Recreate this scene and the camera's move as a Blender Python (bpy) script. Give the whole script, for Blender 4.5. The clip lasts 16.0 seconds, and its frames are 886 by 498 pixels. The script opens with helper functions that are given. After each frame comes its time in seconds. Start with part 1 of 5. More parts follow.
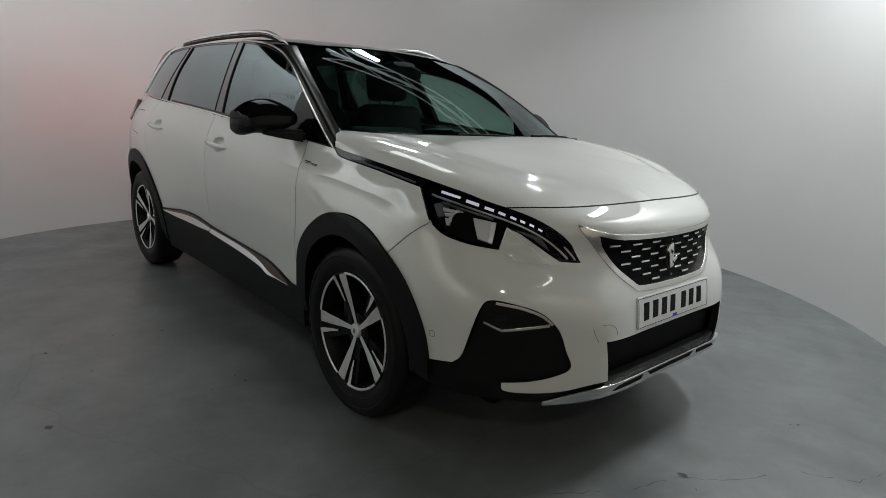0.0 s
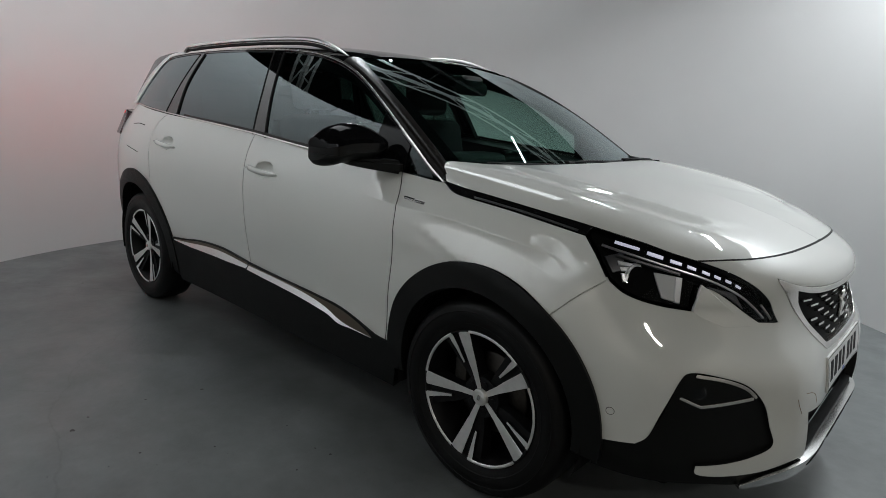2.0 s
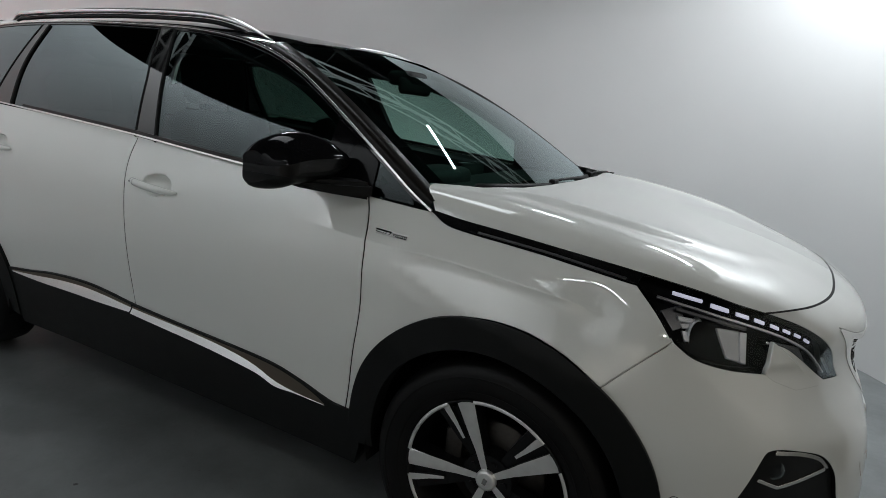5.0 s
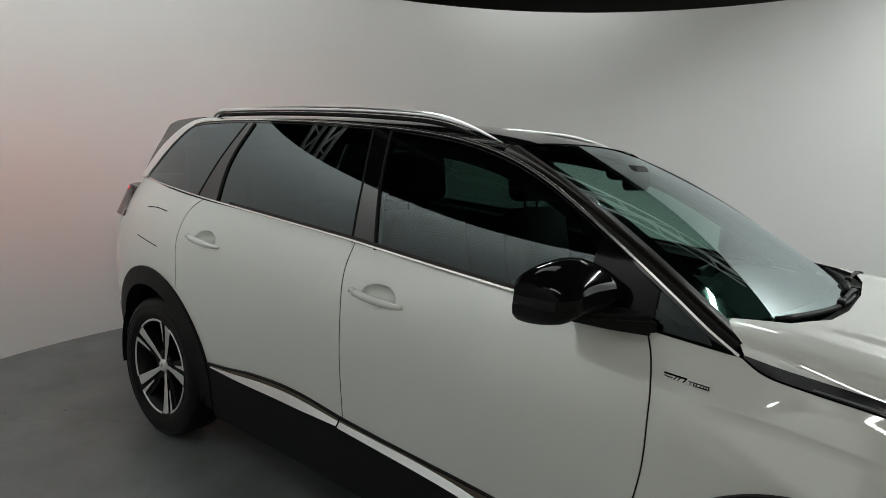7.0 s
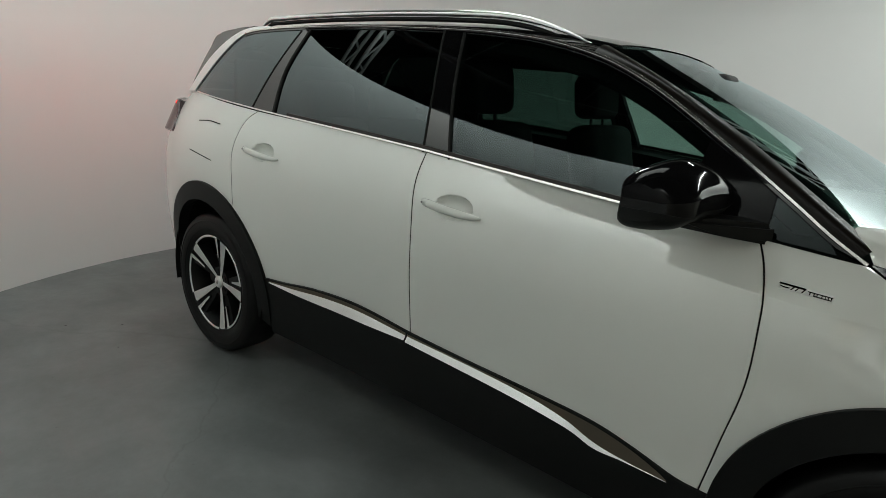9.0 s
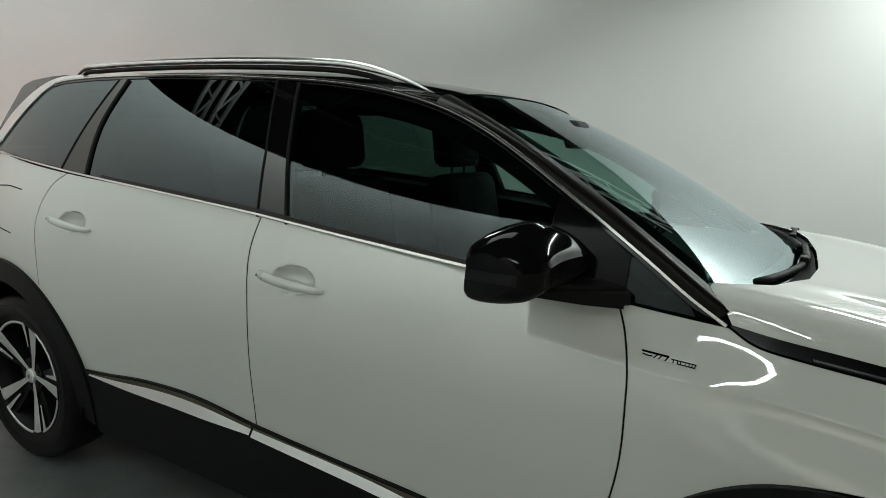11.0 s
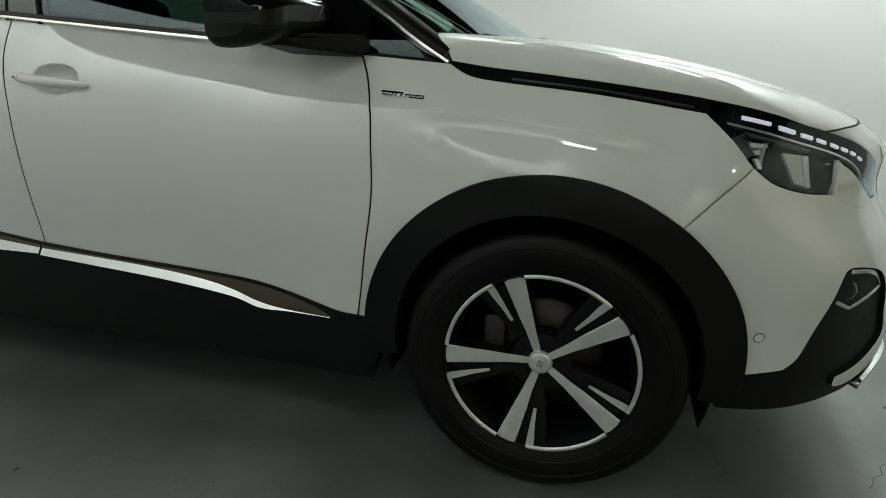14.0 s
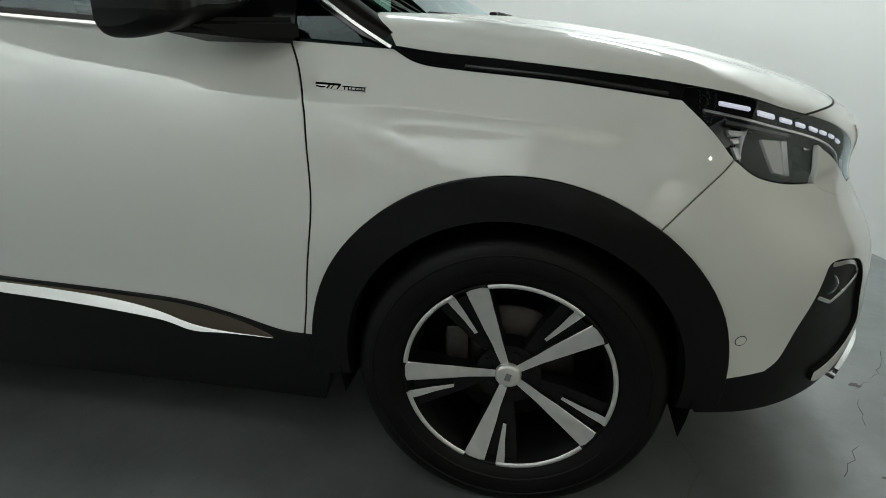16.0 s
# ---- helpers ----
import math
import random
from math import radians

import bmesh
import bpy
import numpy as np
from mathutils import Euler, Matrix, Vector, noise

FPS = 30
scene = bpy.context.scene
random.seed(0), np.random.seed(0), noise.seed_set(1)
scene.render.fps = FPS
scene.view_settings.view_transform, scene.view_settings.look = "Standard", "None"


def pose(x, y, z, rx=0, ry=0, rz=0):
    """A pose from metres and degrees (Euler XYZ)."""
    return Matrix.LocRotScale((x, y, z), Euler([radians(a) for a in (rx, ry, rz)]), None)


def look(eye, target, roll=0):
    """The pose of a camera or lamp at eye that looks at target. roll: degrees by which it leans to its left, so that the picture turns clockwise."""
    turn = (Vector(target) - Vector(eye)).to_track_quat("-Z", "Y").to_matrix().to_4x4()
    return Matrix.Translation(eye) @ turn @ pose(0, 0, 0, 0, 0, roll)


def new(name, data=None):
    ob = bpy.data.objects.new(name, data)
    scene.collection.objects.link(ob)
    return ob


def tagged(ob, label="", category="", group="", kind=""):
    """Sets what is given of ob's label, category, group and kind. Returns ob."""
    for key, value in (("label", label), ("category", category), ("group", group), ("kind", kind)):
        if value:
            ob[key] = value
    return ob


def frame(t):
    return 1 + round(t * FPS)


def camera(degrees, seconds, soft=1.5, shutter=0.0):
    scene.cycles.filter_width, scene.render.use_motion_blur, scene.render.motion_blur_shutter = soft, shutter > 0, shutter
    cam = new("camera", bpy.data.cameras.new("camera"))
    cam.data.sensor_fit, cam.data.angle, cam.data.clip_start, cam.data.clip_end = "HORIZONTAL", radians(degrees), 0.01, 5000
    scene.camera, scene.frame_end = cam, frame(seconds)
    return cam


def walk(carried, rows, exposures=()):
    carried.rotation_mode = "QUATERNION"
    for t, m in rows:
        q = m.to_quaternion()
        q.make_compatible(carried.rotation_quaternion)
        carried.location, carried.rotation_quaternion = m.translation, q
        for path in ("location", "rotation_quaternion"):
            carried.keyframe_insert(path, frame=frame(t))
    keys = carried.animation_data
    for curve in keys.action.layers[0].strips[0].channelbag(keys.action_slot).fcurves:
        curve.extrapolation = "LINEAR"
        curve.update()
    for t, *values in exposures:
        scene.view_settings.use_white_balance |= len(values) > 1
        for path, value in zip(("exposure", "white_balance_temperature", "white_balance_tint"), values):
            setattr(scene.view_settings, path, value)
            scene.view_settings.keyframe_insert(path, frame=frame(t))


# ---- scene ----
cam = camera(73.55, 16.0, soft=.5)
PATH = [
    (0, (1.922, -2.113, 1.24), (0.471, -0.813, 0.789), 3.0),
    (0.5, (1.806, -2.206, 1.27), (0.369, -0.892, 0.814), 3.2),
    (1, (1.622, -2.332, 1.273), (0.195, -1.007, 0.817), 3.3),
    (1.5, (1.369, -2.352, 1.287), (-0.032, -1.0, 0.831), 3.4),
    (2, (1.16, -2.358, 1.312), (-0.149, -0.914, 0.864), 3.1),
    (2.5, (0.992, -2.406, 1.317), (-0.151, -0.829, 0.865), 2.9),
    (3, (0.894, -2.453, 1.313), (-0.049, -0.75, 0.851), 2.9),
    (3.2, (0.885, -2.438, 1.3), (0.004, -0.702, 0.842), 3.0),
    (5.3, (0.428, -2.22, 1.368), (-0.497, -0.502, 0.93), 5.4),
    (5.5, (0.353, -2.239, 1.402), (-0.599, -0.53, 0.988), 5.2),
    (6, (0.21, -2.297, 1.467), (-0.802, -0.611, 1.099), 4.1),
    (6.5, (0.106, -2.312, 1.494), (-0.987, -0.673, 1.15), 3.7),
    (7, (-0.021, -2.279, 1.482), (-1.221, -0.709, 1.176), 3.8),
    (7.5, (-0.193, -2.197, 1.495), (-1.514, -0.724, 1.205), 3.8),
    (8, (-0.263, -2.153, 1.451), (-1.6, -0.708, 1.103), 5.4),
    (8.5, (-0.232, -2.248, 1.369), (-1.506, -0.779, 0.9), 6.6),
    (9, (-0.199, -2.339, 1.363), (-1.415, -0.836, 0.851), 4.5),
    (9.5, (-0.172, -2.344, 1.372), (-1.231, -0.715, 0.901), 3.8),
    (9.7, (-0.173, -2.326, 1.373), (-1.154, -0.641, 0.926), 3.9),
    (11.8, (-0.25, -2.003, 1.432), (-1.178, -0.266, 1.082), 2.3),
    (12, (-0.215, -2.063, 1.394), (-1.095, -0.316, 0.978), 2.3),
    (12.5, (-0.088, -2.3, 1.311), (-0.748, -0.488, 0.783), 2.9),
    (13, (0.024, -2.381, 1.257), (-0.604, -0.555, 0.734), 2.6),
    (13.5, (0.088, -2.313, 1.217), (-0.501, -0.485, 0.658), 2.1),
    (14, (0.108, -2.202, 1.081), (-0.39, -0.365, 0.466), 1.2),
    (14.5, (0.119, -2.187, 1.094), (-0.29, -0.359, 0.393), 0.1),
    (15, (0.11, -2.19, 1.116), (-0.204, -0.37, 0.349), -0.3),
    (15.5, (0.127, -2.167, 1.1), (-0.18, -0.338, 0.351), -0.3),
    (16, (0.063, -2.032, 1.119), (-0.272, -0.195, 0.404), 0.0),
]
walk(cam, [(t, look(eye, target, roll)) for t, eye, target, roll in PATH],
     [(0, .12, 6400, 8.5), (3, .2, 6180, 9.5), (5.5, .2, 6200, 9), (7.5, .26, 6600, 3), (9, .44, 6530, 1), (12.5, .28, 6450, -2.5), (14.5, .6, 6480, -1), (16, .66, 6350, 1.5)])
# ---- world and lights ----
world = bpy.data.worlds.new("world")
scene.world = world
world.use_nodes = True
world.node_tree.nodes["Background"].inputs[0].default_value = (.5, .52, .55, 1)
world.node_tree.nodes["Background"].inputs[1].default_value = .02
scene.view_settings.exposure = 0.0

ROOM = (-1.39, .09)      # middle of the round booth
RADIUS, WALL_TOP = 3.31, 2.92


def led_panel(eye, target, wide, deep, watts, colour=(.956, .98, .98), name="led_light"):
    """A rectangular lamp in a flat housing that hangs from the truss."""
    data = bpy.data.lights.new(name, "AREA")
    data.shape, data.size, data.size_y, data.energy, data.color = "RECTANGLE", wide, deep, watts, colour
    lamp = new(name, data)
    lamp.matrix_world = look(eye, target)
    return lamp


# the first is an unseen overhead fill, added for even light
LAMPS = [((-2.0, -.3, 4.5), (-2.0, -.29, 0), 2.4, 1.1, 27),
         ((-.66, 1.75, 3.15), (-2.2, -.9, .9), .8, .024, 5),
         ((-2.95, 1.3, 3.25), (-1.25, -.45, .9), .68, .07, 14),
         ((.2, -2.9, 3.13), (.0, -1.1, .6), .5, .05, 2),
         ((.98, 1.78, 3.4), (1.72, 2.3, 1.9), 1.5, .24, 105)]
# unseen strips added inside the rim to brighten the wall beside them: bearing from the middle, watts
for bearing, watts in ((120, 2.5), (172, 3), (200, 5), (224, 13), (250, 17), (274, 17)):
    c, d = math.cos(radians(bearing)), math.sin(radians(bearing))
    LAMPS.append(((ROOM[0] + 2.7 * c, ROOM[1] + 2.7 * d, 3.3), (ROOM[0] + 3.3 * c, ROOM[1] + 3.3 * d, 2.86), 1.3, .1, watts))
# warm lamps outside the booth's opening: one towards the car, two unseen ones added to brighten the pale walls
OUTSIDE_LAMPS = [((4.4, -3.6, 3.9), (.8, -.6, .5), .22, .14, 18), ((5.3, -1.2, 4.3), (7.4, -.8, 1.6), 2.2, .3, 55),
                  ((2.4, -6.4, 4.3), (2.2, -8.4, 1.5), 2.2, .3, 95)]


# ---- materials ----
def mat(name, colour, rough=.5, metal=0.0, coat=0.0, coat_rough=.03, vary=0.0, scale=8.0, bump=0.0, bump_scale=60.0, emit=None, power=0.0, spec=.5):
    m = bpy.data.materials.new(name)
    m.use_nodes = True
    nt = m.node_tree
    b = nt.nodes["Principled BSDF"]
    b.inputs["Base Color"].default_value = (*colour, 1)
    b.inputs["Roughness"].default_value = rough
    b.inputs["Metallic"].default_value = metal
    b.inputs["Coat Weight"].default_value = coat
    b.inputs["Coat Roughness"].default_value = coat_rough
    b.inputs["Specular IOR Level"].default_value = spec
    if emit:
        b.inputs["Emission Color"].default_value = (*emit, 1)
        b.inputs["Emission Strength"].default_value = power
    if vary or bump:
        co = nt.nodes.new("ShaderNodeTexCoord")
        n1 = nt.nodes.new("ShaderNodeTexNoise")
        n1.inputs["Scale"].default_value, n1.inputs["Detail"].default_value = scale, 6
        nt.links.new(co.outputs["Object"], n1.inputs["Vector"])
        if vary:
            ramp = nt.nodes.new("ShaderNodeMapRange")
            ramp.inputs["From Min"].default_value, ramp.inputs["From Max"].default_value = .3, .7
            ramp.inputs["To Min"].default_value, ramp.inputs["To Max"].default_value = 1 - vary, 1 + vary
            nt.links.new(n1.outputs["Fac"], ramp.inputs["Value"])
            mix = nt.nodes.new("ShaderNodeVectorMath")
            mix.operation = "SCALE"
            mix.inputs[0].default_value = colour
            nt.links.new(ramp.outputs[0], mix.inputs["Scale"])
            nt.links.new(mix.outputs[0], b.inputs["Base Color"])
            rr = nt.nodes.new("ShaderNodeMapRange")
            rr.inputs["To Min"].default_value, rr.inputs["To Max"].default_value = rough * .85, min(1, rough * 1.15)
            nt.links.new(n1.outputs["Fac"], rr.inputs["Value"])
            nt.links.new(rr.outputs[0], b.inputs["Roughness"])
        if bump:
            n2 = nt.nodes.new("ShaderNodeTexNoise")
            n2.inputs["Scale"].default_value, n2.inputs["Detail"].default_value = bump_scale, 4
            nt.links.new(co.outputs["Object"], n2.inputs["Vector"])
            bp = nt.nodes.new("ShaderNodeBump")
            bp.inputs["Strength"].default_value, bp.inputs["Distance"].default_value = bump, .01
            nt.links.new(n2.outputs["Fac"], bp.inputs["Height"])
            nt.links.new(bp.outputs[0], b.inputs["Normal"])
    return m


def glass(name, tint, base=.085, rough=0.0):
    """A thin pane: tinted light passes, and both its faces mirror more the more slantwise it is seen."""
    m = bpy.data.materials.new(name)
    m.use_nodes = True
    nt = m.node_tree
    nt.nodes.remove(nt.nodes["Principled BSDF"])
    clear, shine, mix, lay, power, level = (nt.nodes.new("ShaderNode" + k) for k in ("BsdfTransparent", "BsdfGlossy", "MixShader", "LayerWeight", "Math", "MapRange"))
    clear.inputs[0].default_value = (*tint, 1)
    shine.inputs["Color"].default_value = (.86, .97, 1, 1)
    shine.inputs["Roughness"].default_value = rough
    lay.inputs["Blend"].default_value = .5
    power.operation = "POWER"
    power.inputs[1].default_value = 3.5
    level.inputs["To Min"].default_value, level.inputs["To Max"].default_value = base, 1.0
    nt.links.new(lay.outputs["Facing"], power.inputs[0])
    nt.links.new(power.outputs[0], level.inputs["Value"])
    nt.links.new(level.outputs[0], mix.inputs[0])
    nt.links.new(clear.outputs[0], mix.inputs[1])
    nt.links.new(shine.outputs[0], mix.inputs[2])
    nt.links.new(mix.outputs[0], nt.nodes["Material Output"].inputs["Surface"])
    return m


def floor_material():
    """Grey painted concrete with stains, scuffs and hairline cracks."""
    m = mat("painted_concrete", (.19, .2, .2), .42)
    nt = m.node_tree
    N, L = nt.nodes.new, nt.links.new
    b = nt.nodes["Principled BSDF"]
    co = N("ShaderNodeTexCoord")

    def noise_node(scale, detail=6, rough=.6):
        n = N("ShaderNodeTexNoise")
        n.inputs["Scale"].default_value, n.inputs["Detail"].default_value, n.inputs["Roughness"].default_value = scale, detail, rough
        L(co.outputs["Object"], n.inputs["Vector"])
        return n.outputs["Fac"]

    def ramp(src, lo, hi, a, c):
        r = N("ShaderNodeMapRange")
        for k, val in zip(("From Min", "From Max", "To Min", "To Max"), (lo, hi, a, c)):
            r.inputs[k].default_value = val
        L(src, r.inputs["Value"])
        return r.outputs[0]

    def times(a, c):
        r = N("ShaderNodeMath")
        r.operation = "MULTIPLY"
        L(a, r.inputs[0]), L(c, r.inputs[1])
        return r.outputs[0]

    broad = ramp(noise_node(.9), .3, .7, .82, 1.12)
    mid = ramp(noise_node(3.2, 8, .65), .34, .66, .80, 1.14)
    fine = ramp(noise_node(14, 8), .3, .7, .93, 1.06)
    specks = ramp(noise_node(46, 3), .70, .76, 1.0, .45)
    warp = N("ShaderNodeTexNoise")
    warp.inputs["Scale"].default_value, warp.inputs["Detail"].default_value = 2.5, 5
    L(co.outputs["Object"], warp.inputs["Vector"])
    add = N("ShaderNodeVectorMath")
    add.operation = "MULTIPLY_ADD"
    add.inputs[1].default_value = (.35, .35, 0)
    L(warp.outputs["Color"], add.inputs[0]), L(co.outputs["Object"], add.inputs[2])
    vor = N("ShaderNodeTexVoronoi")
    vor.feature = "DISTANCE_TO_EDGE"
    vor.inputs["Scale"].default_value = .31
    L(add.outputs[0], vor.inputs["Vector"])
    crack = ramp(vor.outputs["Distance"], 0, .002, .82, 1.0)
    shade = times(times(times(broad, mid), fine), times(specks, crack))
    mul = N("ShaderNodeVectorMath")
    mul.operation = "SCALE"
    mul.inputs[0].default_value = (.13, .14, .14)
    b.inputs["Specular IOR Level"].default_value = .9
    L(shade, mul.inputs["Scale"]), L(mul.outputs[0], b.inputs["Base Color"])
    L(ramp(noise_node(3), .3, .7, .28, .48), b.inputs["Roughness"])
    bp = N("ShaderNodeBump")
    bp.inputs["Strength"].default_value, bp.inputs["Distance"].default_value = .25, .004
    L(noise_node(30, 6), bp.inputs["Height"]), L(bp.outputs[0], b.inputs["Normal"])
    return m


PAINT = mat("pearl_white_paint", (.75, .76, .725), .35, coat=1.0, coat_rough=.025, spec=.08)
PAINT.node_tree.nodes["Principled BSDF"].inputs["Coat IOR"].default_value = 1.9
POST = mat("gloss_black_post", (.004, .004, .0045), .04, coat=.5, spec=.4)
ROOF_BLACK = mat("gloss_black_roof", (.004, .004, .0045), .05, spec=.15)
GLOSS = mat("gloss_black", (.005, .005, .006), .06, spec=.6)
BLACK_PLASTIC = mat("grained_black_plastic", (.005, .0056, .0054), .5, vary=.15, scale=30, bump=.12, bump_scale=700, spec=.2)
RUBBER = mat("tyre_rubber", (.004, .004, .004), .42, vary=.2, scale=14, bump=.08, bump_scale=300, spec=.2)
CHROME = mat("chrome", (.78, .76, .73), .22, metal=1.0)
RAIL = mat("silver_rail_metal", (.92, .92, .91), .28, metal=1.0)
SATIN = mat("satin_aluminium", (.66, .66, .65), .2, metal=1.0)
ALLOY = mat("machined_alloy", (.80, .80, .785), .38, metal=.7, vary=.05, scale=40)
RIM_BLACK = mat("black_alloy_paint", (.004, .004, .0045), .5, spec=.25)
INTAKE_BLACK = mat("shaded_black_mesh", (.0025, .0025, .0025), .6, spec=.08)
DARK = mat("dark_void", (.008, .008, .008), .8, spec=.1)
# cabin colours also hold its shade: cloth, plastic and lining set near black
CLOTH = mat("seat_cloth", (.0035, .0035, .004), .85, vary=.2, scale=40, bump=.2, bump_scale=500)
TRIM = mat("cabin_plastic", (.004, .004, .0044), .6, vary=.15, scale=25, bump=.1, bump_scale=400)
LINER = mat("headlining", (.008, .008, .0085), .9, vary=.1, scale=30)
DISC = mat("brake_steel", (.07, .065, .06), .5, metal=1.0, vary=.15, scale=60)
# one glass in two tints: right panes darkened for the dim cabin, left lightened
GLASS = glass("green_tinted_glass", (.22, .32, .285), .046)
GLASS_FAR = glass("far_green_glass", (.84, 1.0, .95), .046)
# same for the privacy glass: left pane lightened to show the bright wall
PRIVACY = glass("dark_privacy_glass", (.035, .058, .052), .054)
PRIVACY_FAR = glass("far_privacy_glass", (.115, .175, .155), .054)
SCREEN = glass("windscreen_glass", (.36, .53, .47), .05)
LENS = glass("clear_lamp_lens", (.92, .93, .95), .013)
SILVER = mat("lamp_reflector", (.75, .75, .76), .1, metal=1.0)
SATIN_REFLECTOR = mat("grey_lamp_reflector", (.72, .72, .71), .3)
# sill metal darkened to stand for the dark floor mirrored in it
SILL_REFLECT = mat("sill_metal_floor_reflection", (.22, .18, .14), .35, metal=1.0)
MIRROR_BLACK = mat("mirror_cap_black", (.004, .004, .0045), .07, spec=.13)
# plain quarter glass tinted dark to stand for its dark reflection
DARK_PANE = glass("quarter_glass_dark_reflection", (.04, .06, .055), .035)
# gloss black in itself; greyed to stand for the wall mirrored in it
SPOILER = mat("spoiler_wall_reflection", (.10, .094, .095), .22)
LAMP_GREY = mat("grey_lamp_trim", (.17, .17, .17), .3)
TRIM_BLACK = mat("bonnet_trim_black", (.005, .005, .0055), .12, spec=.4)
MIRROR_BAND = mat("satin_black_trim", (.005, .005, .0055), .16, spec=.3)
RUST = mat("scratched_paint", (.22, .15, .10), .7)
SILVER_SOFT = mat("brushed_lamp_reflector", (.88, .88, .89), .3, metal=.35)
SMOKE = mat("smoked_lamp_trim", (.16, .16, .165), .38, metal=1.0)
PILLAR = mat("dark_bronze_pillar", (.007, .0056, .0044), .3, spec=.14)
DARK_CHROME = mat("dark_chrome", (.12, .12, .12), .3, metal=1.0)
DRL = mat("white_led", (.85, .85, .9), .35, metal=.6, emit=(.86, .84, 1.0), power=.36)
TAIL = mat("red_lamp", (.3, .01, .01), .2, coat=1, emit=(1, .05, .035), power=70.0)
TAIL_SOFT = mat("red_lamp_edge", (.3, .01, .01), .2, coat=1, emit=(1, .06, .04), power=.9)
TAIL_DARK = mat("dark_red_lamp_lens", (.05, .024, .028), .25, coat=.6)
PLATE_WHITE = mat("number_plate_white", (.75, .75, .74), .35, coat=.5)
PLATE_INK = mat("number_plate_black", (.004, .004, .004), .5, spec=.1)
PLATE_BLUE = mat("number_plate_blue", (.02, .05, .4), .4)
WALL = mat("white_wall_paint", (.74, .74, .735), .6, vary=.02, scale=1.2, bump=.06, bump_scale=25)
WALL_DARK = mat("warehouse_wall", (.07, .07, .07), .8, vary=.1, scale=1.5)
WALL_BOUNCE = mat("pale_bounce_wall", (.6, .59, .56), .8, vary=.08, scale=1.5)
CEILING = mat("dark_ceiling", (.013, .014, .014), .9, vary=.2, scale=2)
# aluminium whitened to stand for lamplight on the truss
TRUSS = mat("truss_lit_aluminium", (.78, .78, .77), .45, vary=.05, scale=6)
HOUSING = mat("lamp_housing", (.03, .03, .03), .5)
FLOOR = floor_material()


# ---- surfaces of the car's body: x forward from the front axle, y to the left, z up ----
def cardinal(knots, at):
    """Weights of a natural cubic spline's knots at the places given."""
    k, n = np.asarray(knots, float), len(knots)
    h = np.diff(k)
    A, R = np.eye(n), np.zeros((n, n))
    for i in range(1, n - 1):
        A[i, i - 1], A[i, i], A[i, i + 1] = h[i - 1], 2 * (h[i - 1] + h[i]), h[i]
        R[i, i - 1], R[i, i], R[i, i + 1] = 6 / h[i - 1], -6 / h[i - 1] - 6 / h[i], 6 / h[i]
    M = np.linalg.solve(A, R)
    at = np.clip(np.asarray(at, float), k[0], k[-1])
    j = np.clip(np.searchsorted(k, at) - 1, 0, n - 2)
    a, b, hj = k[j + 1] - at, at - k[j], h[j]
    eye = np.eye(n)
    return (M[j] * (a ** 3 / (6 * hj) - a * hj / 6)[:, None] + M[j + 1] * (b ** 3 / (6 * hj) - b * hj / 6)[:, None]
            + eye[j] * (a / hj)[:, None] + eye[j + 1] * (b / hj)[:, None])


def curve(knots, values, at):
    return cardinal(knots, np.atleast_1d(at)) @ np.asarray(values, float)


# plan line of the flank at its widest, from the tail round the corner to the nose
PLAN = [(-3.70, .56), (-3.60, .715), (-3.4, .812), (-3.1, .878), (-2.84, .905), (-2.2, .893), (-1.4, .89), (-.5, .893), (0, .912), (.2, .91),
        (.35, .888), (.5, .84), (.62, .768), (.72, .673), (.80, .541), (.856, .385), (.881, .195), (.888, 0), (.881, -.195)]
_p = np.array(PLAN)
_s = np.r_[0, np.cumsum(np.hypot(*np.diff(_p, axis=0).T))]
_s -= _s[8]
U_NOSE = float(_s[17])
U_KNOTS = [-3.0, -2.2, -1.2, -.45, 0, .32, .65, .85, 1.05, 1.25, U_NOSE]
Z_KNOTS = [.15, .35, .5, .65, .8, .9, 1.0, 1.12, 1.27]
INSET = [[.12, .05, .02, .004, .0, .004, .02, .065, .165],
         [.10, .055, .035, .015, .003, .003, .018, .065, .15],
         [.10, .055, .042, .018, .003, .006, .030, .083, .15],
         [.10, .05, .034, .012, .010, .017, .060, .121, .20],
         [.10, .05, .026, .005, .005, .017, .090, .154, .23],
         [.08, .04, .015, .0, .0, .035, .12, .18, .26],
         [.051, -.006, -.015, -.02, .06, .10, .15, .21, .29],
         [.032, -.023, -.022, -.012, .06, .08, .163, .228, .30],
         [.028, -.049, -.051, -.020, .05, .06, .196, .276, .36],
         [.023, -.035, -.031, -.008, .03, .045, .21, .30, .39],
         [.024, -.024, -.018, .0, .025, .04, .205, .30, .39]]


def ease(a, b, x):
    k = np.clip((x - a) / (b - a), 0, 1)
    return k * k * (3 - 2 * k)


def flank(u, z):
    """How far the plain body side lies inside the plan line."""
    return np.einsum("ni,nj,ij->n", cardinal(U_KNOTS, u), cardinal(Z_KNOTS, z), INSET)


def shoulder(u):
    """Height of the crease over the front wheel."""
    return curve([-1.6, -.64, -.43, -.2, 0, .19, .30, .45], [1.03, .982, .968, .957, .939, .917, .885, .82], u)


def hollow(u):
    """Height at which the hollow under the crease begins."""
    return curve([-.5, -.295, -.2, -.118, -.015, .098, .25, .45], [.925, .918, .923, .918, .910, .893, .855, .80], u)


